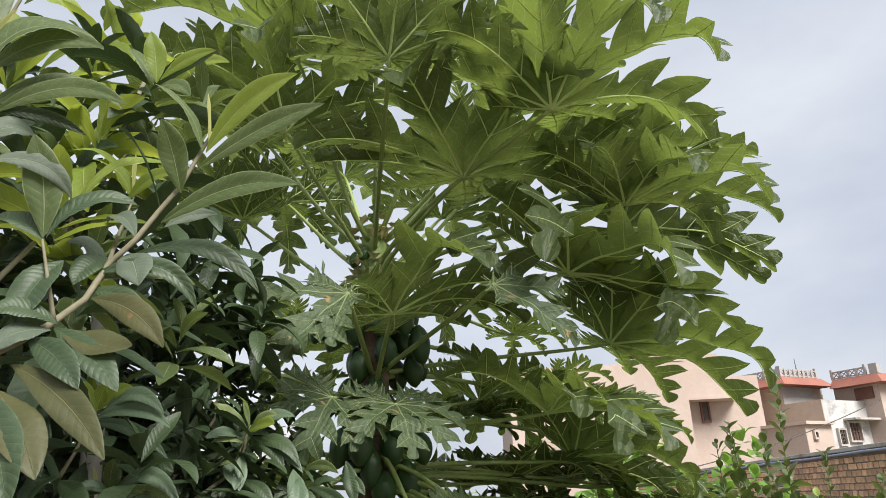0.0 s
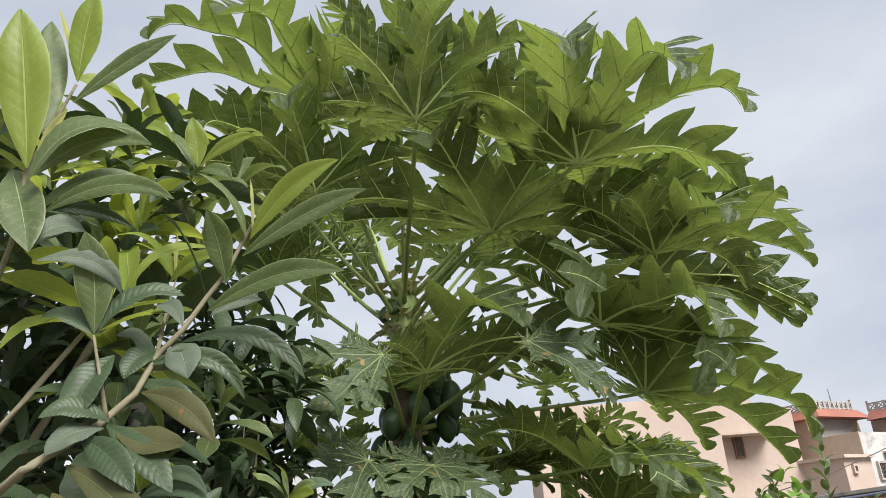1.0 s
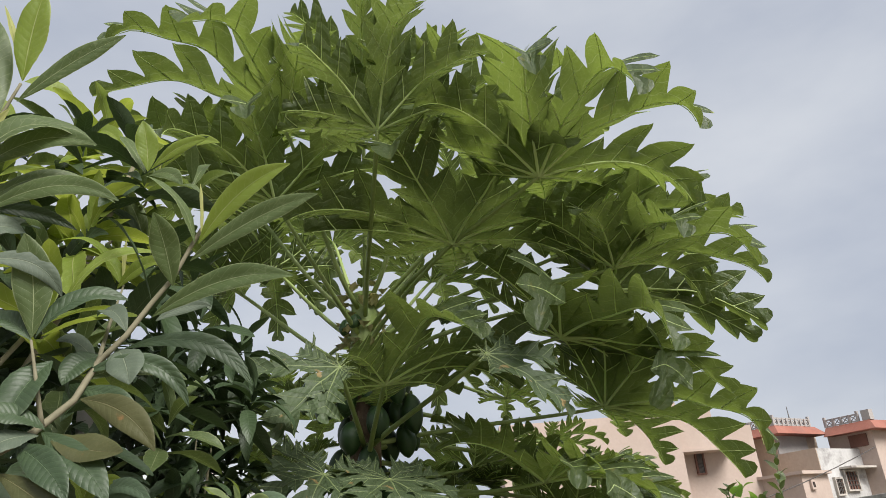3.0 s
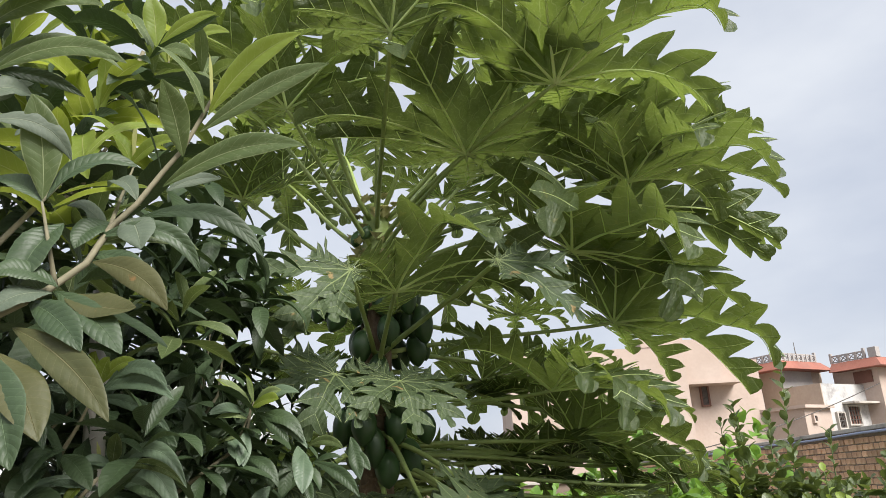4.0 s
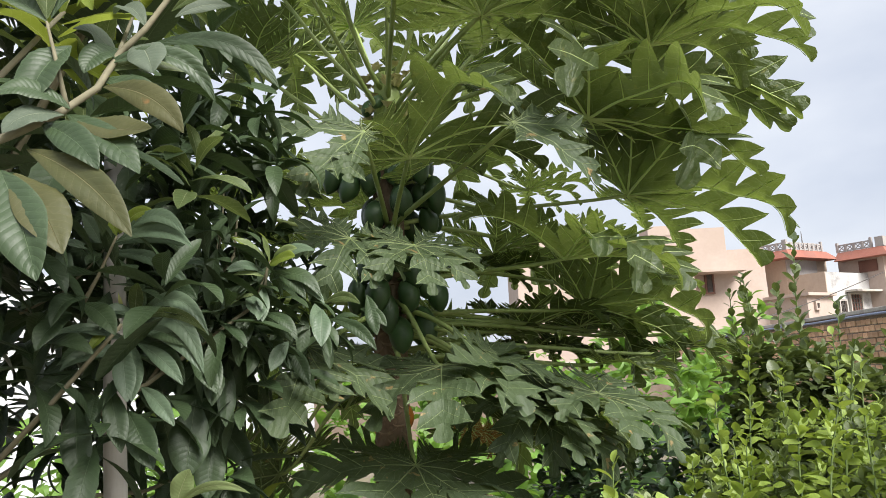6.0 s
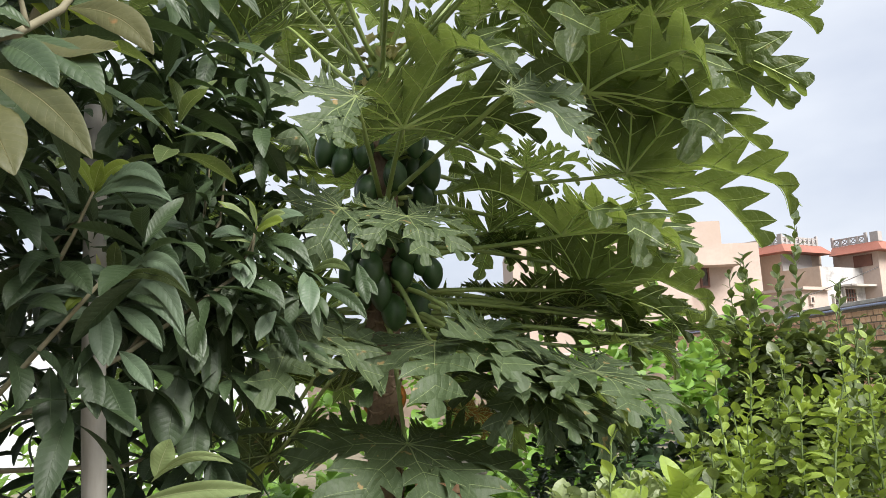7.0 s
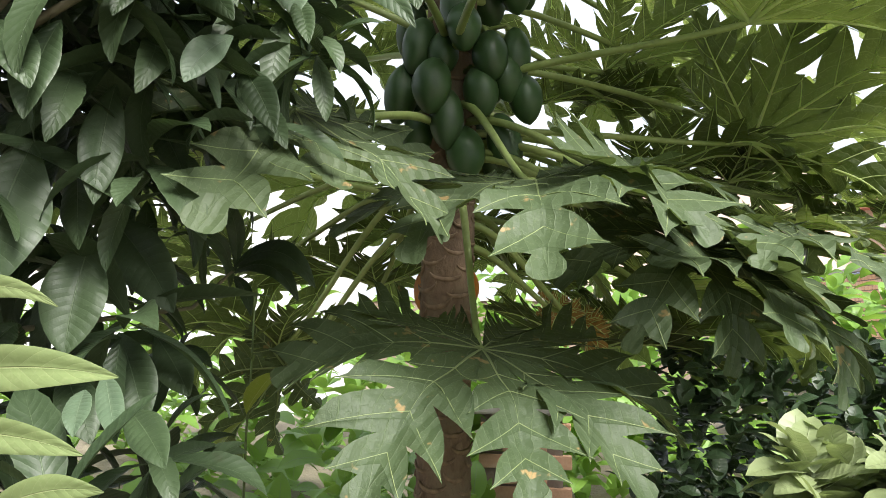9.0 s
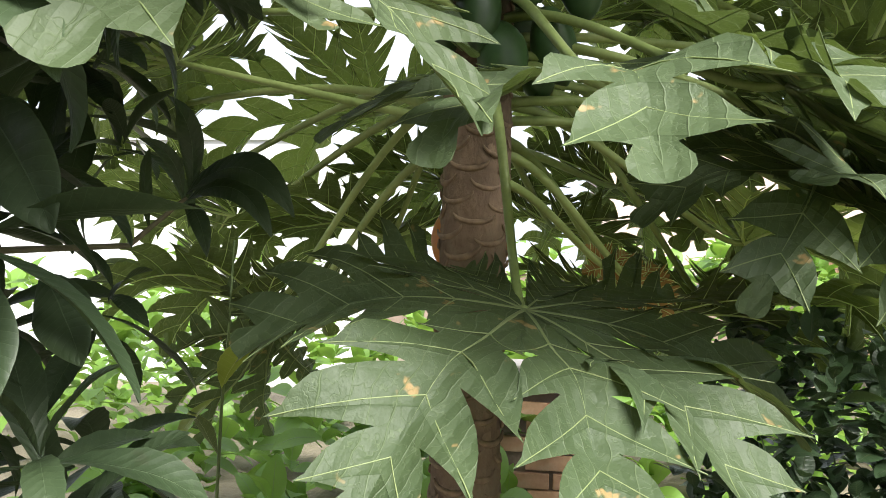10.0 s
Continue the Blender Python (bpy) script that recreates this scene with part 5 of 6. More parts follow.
YOUNG_LOW = [
    ((-0.713, 1.86, 1.158), (-0.412, 1.79, 1.185), 0.05, 0.049, 28, LOQUAT_PALE),
    ((-0.702, 1.86, 1.112), (-0.446, 1.8, 1.12), 0.06, 0.040, 24, LOQUAT_PALE),
    ((-0.685, 1.87, 1.199), (-0.475, 1.8, 1.242), 0.16, 0.027, 40, LOQUAT_PALE),
    ((-0.674, 1.87, 1.207), (-0.633, 1.85, 1.295), 0.03, 0.062, 10, LOQUAT_PALE),
    ((-0.572, 1.84, 1.05), (-0.426, 1.8, 1.091), 0.08, 0.033, 25, LOQUAT_PALE),
    ((-0.627, 1.84, 1.062), (-0.598, 1.82, 1.144), 0.03, 0.046, 0, LOQUAT_TEAL),
]
LOW_INNER = [
    ((-0.643, 2.15, 1.157), (-0.564, 2.05, 1.084), 0, 0, LOQUAT_TEAL),
    ((-0.635, 2.2, 1.102), (-0.527, 2.1, 1.046), 0, 6, LOQUAT),
    ((-0.638, 2.1, 1.14), (-0.599, 2.02, 1.095), 0, 6, LOQUAT_TEAL),
]
DARK_SHOOT = [
    ((-0.713, 2.74, 1.325), (-0.717, 2.66, 1.471), 0, 4, LOQUAT),
    ((-0.724, 2.74, 1.331), (-0.769, 2.68, 1.409), 0, 2, LOQUAT),
    ((-0.778, 2.74, 1.275), (-0.773, 2.72, 1.402), 60, 0, LOQUAT),
    ((-0.719, 2.74, 1.331), (-0.505, 2.64, 1.288), 0, 4, LOQUAT),
    ((-0.717, 2.74, 1.322), (-0.545, 2.66, 1.261), 0, 4, LOQUAT),
    ((-0.717, 2.74, 1.316), (-0.651, 2.68, 1.231), 0, 2, LOQUAT),
]
ARCH = {0: 0.06, 1: 0.12, 2: 0.18, 3: 0.15, 4: 0.24, 6: 0.06, 7: 0.10}
single = [(base, end, ARCH[shape], (Vector(end) - Vector(base)).length * (0.38 if shape > 5 else 0.27), turn, mat) for base, end, turn, shape, mat in TIP_SHOOT + LOW_INNER + DARK_SHOOT]
for k, (base, end, arch, width, turn, mat) in enumerate(NEAR_SHOOT + NEAR_LEFT + NEAR_BACK + NEAR_LOW + NEAR_INNER + INNER_MORE + WHORL_LOW + WHORL_HIGH + WHORL_FAR + HANGING + YOUNG_LOW + NEAR_TOP + single):
    piece("leaf", arched_leaf(base, end, arch, width, turn, mat, 900 + k), loquat)
for tip, axis, count, mat, size, spread in SHOOTS_TOP + SHOOTS_MID + SHOOTS_HANGING + SHOOTS_FILL:
    for k, m in rosette(tip, axis, count, trng, spread, size, 0.011, 6, 0.25):
        placed.append((k, m, mat))
for k in range(60):
    x, y, z = trng.uniform(-1.2, -0.50), trng.uniform(1.2, 1.75), 1.55 + 1.10 * trng.random() ** 0.7
    if z < 1.95:
        continue
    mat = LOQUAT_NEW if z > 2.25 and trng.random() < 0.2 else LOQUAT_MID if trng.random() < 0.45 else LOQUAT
    for kk, m in rosette((x, y, z), (trng.uniform(-0.1, 0.5), trng.uniform(-0.5, 0.1), trng.uniform(0.5, 1.0)), 9, trng, (25, 105), (0.75, 1.05), 0.012, 6, 0.2):
        placed.append((kk, m, mat))
# inner and lower leaf mass, its shade put into the dark leaf colour
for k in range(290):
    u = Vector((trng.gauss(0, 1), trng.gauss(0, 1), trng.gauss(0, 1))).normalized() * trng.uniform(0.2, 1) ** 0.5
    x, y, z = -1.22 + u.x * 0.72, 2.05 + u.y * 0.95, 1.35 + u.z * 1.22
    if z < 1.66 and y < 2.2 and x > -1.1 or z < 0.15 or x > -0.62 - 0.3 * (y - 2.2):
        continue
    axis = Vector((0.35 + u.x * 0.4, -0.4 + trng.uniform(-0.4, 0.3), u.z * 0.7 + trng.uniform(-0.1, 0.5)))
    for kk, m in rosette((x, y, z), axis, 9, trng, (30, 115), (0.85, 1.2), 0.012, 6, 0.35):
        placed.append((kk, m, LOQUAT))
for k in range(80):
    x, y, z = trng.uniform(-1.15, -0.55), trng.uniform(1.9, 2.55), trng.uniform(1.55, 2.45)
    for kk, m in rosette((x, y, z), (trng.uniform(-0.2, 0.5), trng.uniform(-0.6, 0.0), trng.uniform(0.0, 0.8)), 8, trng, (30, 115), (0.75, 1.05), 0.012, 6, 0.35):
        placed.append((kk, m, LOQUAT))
for k, m, mat in placed[:140]:
    piece("leaf", LQ_MESH[mat.name][k], loquat, "", m)
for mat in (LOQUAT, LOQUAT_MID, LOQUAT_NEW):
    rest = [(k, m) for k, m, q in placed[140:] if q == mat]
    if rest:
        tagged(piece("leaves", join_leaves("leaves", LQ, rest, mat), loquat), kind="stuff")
BRANCHES_NEAR = [
    [(-1.25, 2.0, -0.05), (-1.22, 1.95, 0.6), (-1.12, 1.75, 1.25), (-0.98, 1.45, 1.66)],
    [(-0.98, 1.45, 1.66), (-0.78, 1.08, 1.67), (-0.516, 0.9, 1.775), (-0.496, 0.93, 1.8), (-0.459, 0.96, 1.834), (-0.431, 1.0, 1.882), (-0.419, 1.03, 1.941), (-0.386, 1.04, 1.982), (-0.356, 1.05, 2.034), (-0.33, 1.055, 2.072), (-0.304, 1.06, 2.131), (-0.292, 1.06, 2.155)],
    [(-0.78, 1.08, 1.67), (-0.62, 1.0, 1.85), (-0.55, 1.12, 2.06)],
    [(-0.98, 1.45, 1.66), (-0.72, 1.05, 1.9), (-0.638, 0.95, 1.998), (-0.6, 0.93, 2.099), (-0.581, 0.91, 2.205), (-0.574, 0.94, 2.289), (-0.55, 0.95, 2.376)],
    [(-0.98, 1.45, 1.66), (-0.70, 1.45, 2.2), (-0.614, 1.50, 2.55)],
]
BRANCHES_FINE = [
    [(-0.419, 1.03, 1.941), (-0.465, 1.15, 2.04), (-0.504, 1.27, 2.154)],
    [(-0.451, 0.965, 1.843), (-0.457, 0.95, 1.894), (-0.479, 0.96, 1.959)],
    [(-0.775, 1.5, 2.174), (-0.718, 1.6, 2.379), (-0.638, 1.63, 2.511), (-0.614, 1.64, 2.611)],
    [(-0.776, 1.62, 1.67), (-0.734, 1.6, 1.725), (-0.687, 1.58, 1.803)],
    [(-0.79, 1.85, 1.477), (-0.743, 1.78, 1.564), (-0.715, 1.74, 1.631)],
    [(-0.73, 2.3, 1.881), (-0.727, 2.32, 1.972), (-0.724, 2.34, 2.104)],
    [(-1.057, 1.85, 1.68), (-0.952, 1.85, 1.729), (-0.887, 1.85, 1.787), (-0.848, 1.85, 1.832)],
    [(-0.745, 1.711, 1.519), (-0.729, 1.711, 1.59), (-0.707, 1.711, 1.639)],
    [(-0.537, 2.044, 1.695), (-0.508, 2.044, 1.767), (-0.491, 2.044, 1.811)],
    [(-0.646, 2.084, 1.857), (-0.635, 2.084, 1.965), (-0.632, 2.084, 2.028)],
]
BRANCHES_INNER = [
    [(-1.12, 1.75, 1.25), (-0.85, 1.62, 1.45), (-0.681, 1.60, 1.62)],
    [(-1.12, 1.75, 1.25), (-0.8, 2.0, 1.5), (-0.517, 2.06, 1.708), (-0.5, 2.05, 1.8)],
    [(-1.22, 1.95, 0.6), (-0.85, 1.9, 0.9), (-0.693, 1.86, 1.164)],
    [(-1.12, 1.75, 1.25), (-0.9, 2.2, 1.2), (-0.788, 2.7, 1.247), (-0.718, 2.74, 1.327)],
    [(-0.8, 2.0, 1.5), (-0.609, 2.1, 1.839), (-0.596, 2.1, 1.984)],
]
for i, pts in enumerate(BRANCHES_NEAR + BRANCHES_INNER + BRANCHES_FINE):
    r0 = (0.035, 0.0066, 0.007, 0.0055, 0.010, 0.008, 0.008, 0.008, 0.007, 0.006, 0.0036, 0.0038, 0.005, 0.005, 0.005, 0.003, 0.004, 0.004, 0.003, 0.003)[min(i, 19)]
    fine = []
    for a, b in zip(pts, pts[1:]):
        fine += [Vector(a).lerp(Vector(b), f / 4) for f in range(4)]
    fine.append(Vector(pts[-1]))
    v, f = tube(fine, [r0 * (1 - 0.6 * j / len(fine)) for j in range(len(fine))], 8)
    piece("trunk" if i == 0 else "branch", mesh_from("branch", v, f, TWIG), loquat)

sapling = tagged(new("sapling"), "slender green sapling with a few broad leaves on soil", "plant")
stem = [(-0.901, 3.300, -0.02)] + [(-0.901, 3.3, 0.681), (-0.898, 3.3, 0.903), (-0.888, 3.3, 1.081), (-0.883, 3.3, 1.294)]
v, f = tube(stem, [0.005 - 0.0006 * j for j in range(len(stem))], 6)
piece("stem", mesh_from("stem", v, f, TWIG_GREEN), sapling)
for base, end, shape in [
    ((-0.897, 3.3, 0.944), (-0.776, 3.2, 1.09), 7),
    ((-0.904, 3.3, 0.927), (-0.955, 3.2, 0.856), 7),
    ((-0.894, 3.3, 1.0), (-0.927, 3.22, 0.969), 6),
    ((-0.903, 3.3, 0.792), (-0.946, 3.25, 0.902), 6),
    ((-0.885, 3.3, 1.097), (-0.921, 3.25, 1.164), 6),
    ((-0.884, 3.3, 1.162), (-0.789, 3.25, 1.213), 6),
]:
    way = Vector(end) - Vector(base)
    piece("leaf", LQ_MESH[LOQUAT_NEW.name if shape == 7 else LOQUAT_MID.name][shape], sapling, "", leaf_pose(base, way, 0.3, way.length / 0.188))

pv, pf = tube([(-0.80, 1.93, -0.02), (-0.815, 1.92, 0.6), (-0.836, 1.9, 1.34), (-0.856, 1.9, 2.1)], [0.029, 0.028, 0.027, 0.026], 14)
tagged(piece("garden_pole", mesh_from("garden_pole", pv, pf, POLE)), "weathered grey wooden pole standing among loquat leaves", "pole")

# ---- citrus shrubs ----
CT = [simple_leaf(0.066, 0.036, 0.22, c, 50 + i, 0.8, 0.0, 7, belly=0.5) for i, c in enumerate((20, 40, 30, 55, 10, 45))]


def citrus(label, mesh_sets, shoots, spots, seed, big=1.0):
    crng = random.Random(seed)
    bush = tagged(new("citrus_shrub"), label, "shrub")
    near, rest = [], {}
    for (x, y, z0, z1, lean, mat) in shoots:
        n = max(4, int((z1 - z0) / 0.021))
        sway = crng.uniform(0, 6.3)
        pts = [Vector((x + lean[0] * (j / n) ** 1.5 + 0.022 * math.sin(sway + 5 * j / n), y + lean[1] * (j / n) ** 1.5 + 0.022 * math.cos(sway + 4 * j / n), z0 + (z1 - z0) * j / n)) for j in range(n + 1)]
        v, f = tube(pts, [0.006 * (1 - 0.7 * j / n) for j in range(n + 1)], 6)
        piece("stem", mesh_from("stem", v, f, TWIG_GREEN), bush)
        for j in range(2, n + 1):
            a = radians(137.5 * j) + crng.uniform(-0.4, 0.4)
            d = Vector((math.cos(a), math.sin(a), crng.uniform(0.3, 1.6)))
            near.append((crng.randrange(6), leaf_pose(pts[j], d, crng.uniform(-0.6, 0.6), crng.uniform(0.6, 1.35) * big * (1 - 0.35 * (j / n) ** 4)), mat))
    for (cx, cy, cz, rx, ry, rz, count, mat) in spots:
        for k in range(count):
            u = Vector((crng.gauss(0, 1), crng.gauss(0, 1), crng.gauss(0, 1))).normalized() * crng.uniform(0.35, 1) ** 0.6
            p = Vector((cx + u.x * rx, cy + u.y * ry, cz + u.z * rz))
            axis = Vector((u.x, u.y, u.z + 0.9 + crng.uniform(-0.5, 0.5)))
            for kk, m in rosette(p, axis, 6, crng, (25, 95), (0.7 * big, 1.25 * big), 0.012, 6, 0.05):
                rest.setdefault(mat.name, []).append((kk, m, mat))
    allnear = near[:300]
    for k, m, mat in allnear:
        piece("leaf", mesh_sets[mat.name][k], bush, "", m)
    for k, m, mat in near[300:]:
        rest.setdefault(mat.name, []).append((k, m, mat))
    for name, rows2 in rest.items():
        tagged(piece("leaves", join_leaves("leaves", CT, [(k, m) for k, m, _ in rows2], rows2[0][2]), bush), kind="stuff")
    v, f = tube([(spots[0][0], spots[0][1], -0.03), (spots[0][0] + 0.03, spots[0][1], 0.5), (spots[0][0], spots[0][1] + 0.05, 1.0)], [0.03, 0.022, 0.012], 8)
    piece("trunk", mesh_from("trunk", v, f, TWIG), bush)
    return bush


CT_MESH = {m.name: [mesh_from("leaf", *k[:2], m, k[2]) for k in CT] for m in (CITRUS, CITRUS_NEW, CITRUS_PALE)}
citrus("citrus shrub with upright leafy shoots and darker green leaves", CT_MESH,
       [(1.56, 3.6, 0.9, 2.03, (0.02, 0.0), CITRUS), (1.36, 3.5, 0.9, 1.86, (-0.06, 0.0), CITRUS), (1.26, 3.5, 0.9, 1.78, (-0.03, 0.0), CITRUS), (1.80, 3.5, 0.9, 1.62, (0.12, 0.0), CITRUS), (1.46, 3.55, 0.9, 1.80, (0.0, 0.0), CITRUS), (1.95, 3.5, 0.9, 1.60, (0.1, 0.0), CITRUS), (1.30, 3.6, 0.9, 1.84, (0.02, 0.0), CITRUS), (1.66, 3.5, 0.9, 1.72, (0.05, 0.0), CITRUS)],
       [(1.75, 3.5, 0.84, 0.80, 0.45, 0.74, 640, CITRUS), (1.45, 3.45, 1.30, 0.36, 0.25, 0.36, 150, CITRUS)], 3, 1.15)
citrus("bright lime-green citrus shrub full of young leaves", CT_MESH,
       [(0.95, 2.3, 0.6, 1.36, (0.02, 0.0), CITRUS_NEW), (1.12, 2.3, 0.6, 1.46, (0.05, 0.0), CITRUS_NEW), (0.82, 2.4, 0.6, 1.36, (-0.05, 0.0), CITRUS_NEW), (1.28, 2.4, 0.6, 1.48, (0.05, 0.0), CITRUS_NEW), (1.05, 2.6, 0.6, 1.44, (0.0, 0.0), CITRUS_NEW), (0.72, 2.2, 0.6, 1.27, (0.02, 0.0), CITRUS_NEW), (0.90, 2.5, 0.6, 1.52, (0.0, 0.0), CITRUS_NEW), (1.2, 2.6, 0.6, 1.55, (0.03, 0.0), CITRUS_NEW)] + [(0.62 + 0.062 * k, 2.05 + 0.8 * ((k * 0.618) % 1), 0.7, 1.20 + 0.036 * k - 0.12 * ((k * 0.445) % 1), (0.08 * ((k * 0.77) % 1) - 0.03, -0.05), CITRUS_NEW if k % 3 else CITRUS) for k in range(15)],
       [(1.14, 2.5, 0.66, 0.58, 0.50, 0.70, 330, CITRUS), (1.14, 2.5, 0.66, 0.62, 0.54, 0.76, 560, CITRUS_NEW), (0.70, 2.0, 0.56, 0.26, 0.34, 0.52, 190, CITRUS_NEW)], 4, 0.82)

citrus("young citrus seedling with large pale lime leaves", CT_MESH,
       [(0.33, 1.24, 0.3, 1.25, (0.0, 0.0), CITRUS_NEW), (0.37, 1.28, 0.3, 1.21, (0.02, 0.0), CITRUS_NEW), (0.29, 1.27, 0.3, 1.21, (-0.02, 0.0), CITRUS_NEW)],
       [(0.35, 1.28, 0.75, 0.07, 0.08, 0.36, 14, CITRUS_NEW), (0.335, 1.22, 1.24, 0.045, 0.04, 0.02, 4, CITRUS_NEW)], 6, 1.05)
citrus("slim citrus seedling with lime leaves beside the papaya", CT_MESH,
       [(0.37, 1.98, 0.3, 1.25, (0.0, 0.0), CITRUS_NEW), (0.42, 2.02, 0.3, 1.15, (0.02, 0.0), CITRUS_NEW), (0.46, 1.95, 0.3, 1.12, (0.03, 0.0), CITRUS_NEW)],
       [(0.36, 2.0, 0.62, 0.20, 0.15, 0.42, 170, CITRUS_NEW), (0.452, 2.25, 1.001, 0.24, 0.16, 0.12, 120, CITRUS_PALE)], 8, 1.1)

# ---- ground ----
gv, gf = [], []
N = 60
for i in range(N + 1):
    for j in range(N + 1):
        u, v = (i / N - 0.5) * 2, (j / N - 0.5) * 2
        x, y = 6 * u + 94 * u ** 5 * 8, 6 * v + 94 * v ** 5 * 8 + 3
        near = max(0, 1 - math.hypot(x, y - 3) / 12)
        gv.append((x, y, 0.03 * noise.noise(Vector((x * 0.9, y * 0.9, 0))) * near - 0.02))
for i in range(N):
    for j in range(N):
        a = i * (N + 1) + j
        gf.append((a, a + N + 1, a + N + 2, a + 1))
tagged(piece("ground", mesh_from("ground", gv, gf, SOIL)), "bare brown garden soil with darker patches", "ground", kind="structure")

# ---- low plants behind the papaya ----
WD = [simple_leaf(0.26, 0.13, 0.15, c, 70 + i, 0.8, 0.0, 8, belly=0.45) for i, c in enumerate((50, 70, 90, 60, 40, 80))]


def low_plants(name, label, kinds, material, spots, seed, size=(0.6, 1.1), spread=(25, 95)):
    prng = random.Random(seed)
    rows2 = []
    for (cx, cy, rx, ry, height, count) in spots:
        for k in range(count):
            x, y = cx + prng.uniform(-rx, rx), cy + prng.uniform(-ry, ry)
            z = height * prng.uniform(0.08, 1.0)
            axis = Vector((prng.uniform(-0.5, 0.5), prng.uniform(-0.7, 0.2), 0.8))
            rows2 += rosette((x, y, z), axis, 6, prng, spread, size, 0.02, len(kinds), 0.15)
    ob = piece(name, join_leaves(name, kinds, rows2, material))
    return tagged(ob, label, "plants", kind="stuff")


low_plants("garden_plants", "light green broad-leaved garden plants on the soil", WD, WEED,
           [(-1.2, 4.8, 1.0, 0.5, 0.75, 60), (-1.4, 6.4, 1.8, 0.9, 1.0, 110), (0.6, 6.2, 0.9, 0.6, 0.8, 50), (1.6, 7.2, 1.4, 0.8, 1.5, 90), (-4.5, 7.0, 1.6, 1.2, 1.3, 70), (-2.2, 8.2, 2.2, 0.6, 1.5, 120), (1.2, 9.0, 2.0, 0.6, 1.7, 120), (2.2, 8.0, 0.8, 0.5, 2.1, 90)], 31)
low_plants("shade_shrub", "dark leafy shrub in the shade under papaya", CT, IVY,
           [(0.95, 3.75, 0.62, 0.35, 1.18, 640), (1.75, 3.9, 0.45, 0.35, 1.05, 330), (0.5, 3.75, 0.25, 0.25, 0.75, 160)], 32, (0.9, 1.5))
low_plants("dry_leaves", "dry brown fallen leaves heaped on soil", CT, DRY,
           [(0.65, 3.4, 0.55, 0.25, 0.55, 150), (0.0, 3.9, 0.3, 0.2, 0.30, 40)], 33, (1.0, 1.9), (40, 130))

# ---- brick boundary wall along the garden's side ----
WALL_TOP = 1.99
wall_a, wall_b = Vector((4.72, 5.2, 0)), Vector((5.55, 24.8, 0))
wall_dir = (wall_b - wall_a).normalized()
wall_m = Matrix.Translation(wall_a) @ Matrix.Rotation(math.atan2(wall_dir.y, wall_dir.x), 4, "Z")
wall_len = (wall_b - wall_a).length
wall_east = tagged(new("wall_east"), "weathered red brick boundary wall with cement coping", "wall", kind="structure")
wall_east.matrix_basis = wall_m
piece("mortar_bed", box_mesh("mortar_bed", 0, wall_len, -0.115, 0.09, -0.05, WALL_TOP - 0.05, MORTAR), wall_east)
piece("coping", box_mesh("coping", 0, wall_len, -0.14, 0.14, WALL_TOP - 0.05, WALL_TOP, COPING, 0.008), wall_east, "stained cement coping")
tv, tf = tube([(s * 0.5, 0.16, WALL_TOP - 0.08 + 0.006 * math.sin(s)) for s in range(int(wall_len * 2))], 0.016, 8)
piece("water_pipe", mesh_from("water_pipe", tv, tf, PIPE), wall_east, "blue-grey plastic water pipe")



# ---- buildings beyond the wall ----
def block(parent, name, x0, x1, y0, y1, z0, z1, mat, label="", bevel=0.0):
    return piece(name, box_mesh(name, x0, x1, y0, y1, z0, z1, mat, bevel), parent, label)


def house(label, x=-1.08, y=0.0, turn=0.0):
    ob = tagged(new("house"), label, "house")
    ob.matrix_world = Matrix.Translation((x, y, 0.05)) @ Matrix.Rotation(radians(turn), 4, "Z")
    return ob


def sloped_band(parent, x0, x1, y, z0, z1, drop, depth):
    """A red mansard band: wide at the foot, set back at the top, open behind."""
    v = [(x0 - drop, y - drop, z0), (x1 + drop, y - drop, z0), (x1, y, z1), (x0, y, z1), (x0 - drop, y + depth, z0), (x1 + drop, y + depth, z0), (x1, y + depth, z1), (x0, y + depth, z1)]
    f = [(0, 1, 2, 3), (1, 5, 6, 2), (4, 0, 3, 7), (5, 4, 7, 6), (3, 2, 6, 7), (1, 0, 4, 5)]
    return piece("slope", mesh_from("slope", v, f, RED, None, False), parent, "red oxide sloping parapet")


def railing(parent, x0, x1, y, z0, z1, posts):
    """A cast lattice railing: posts, two rails, and crossed bars between."""
    rail = piece("railing", box_mesh("railing", x0, x1, y - 0.03, y + 0.03, z1 - 0.06, z1, WHITE), parent, "white lattice railing")
    piece("lower_rail", box_mesh("lower_rail", x0, x1, y - 0.03, y + 0.03, z0, z0 + 0.05, WHITE), rail)
    for i in range(posts + 1):
        x = x0 + (x1 - x0) * i / posts
        piece("post", box_mesh("post", x - 0.05, x + 0.05, y - 0.05, y + 0.05, z0 - 0.02, z1 + (0.1 if i in (0, posts) else 0), WHITE), rail)
        if i < posts:
            x2 = x0 + (x1 - x0) * (i + 1) / posts
            for a, b in ((z0, z1), (z1, z0)):
                v, f = tube([(x, y, a), ((x + x2) / 2, y, (a + b) / 2), (x2, y, b)], 0.022, 5)
                piece("bar", mesh_from("bar", v, f, WHITE), rail)
    return rail


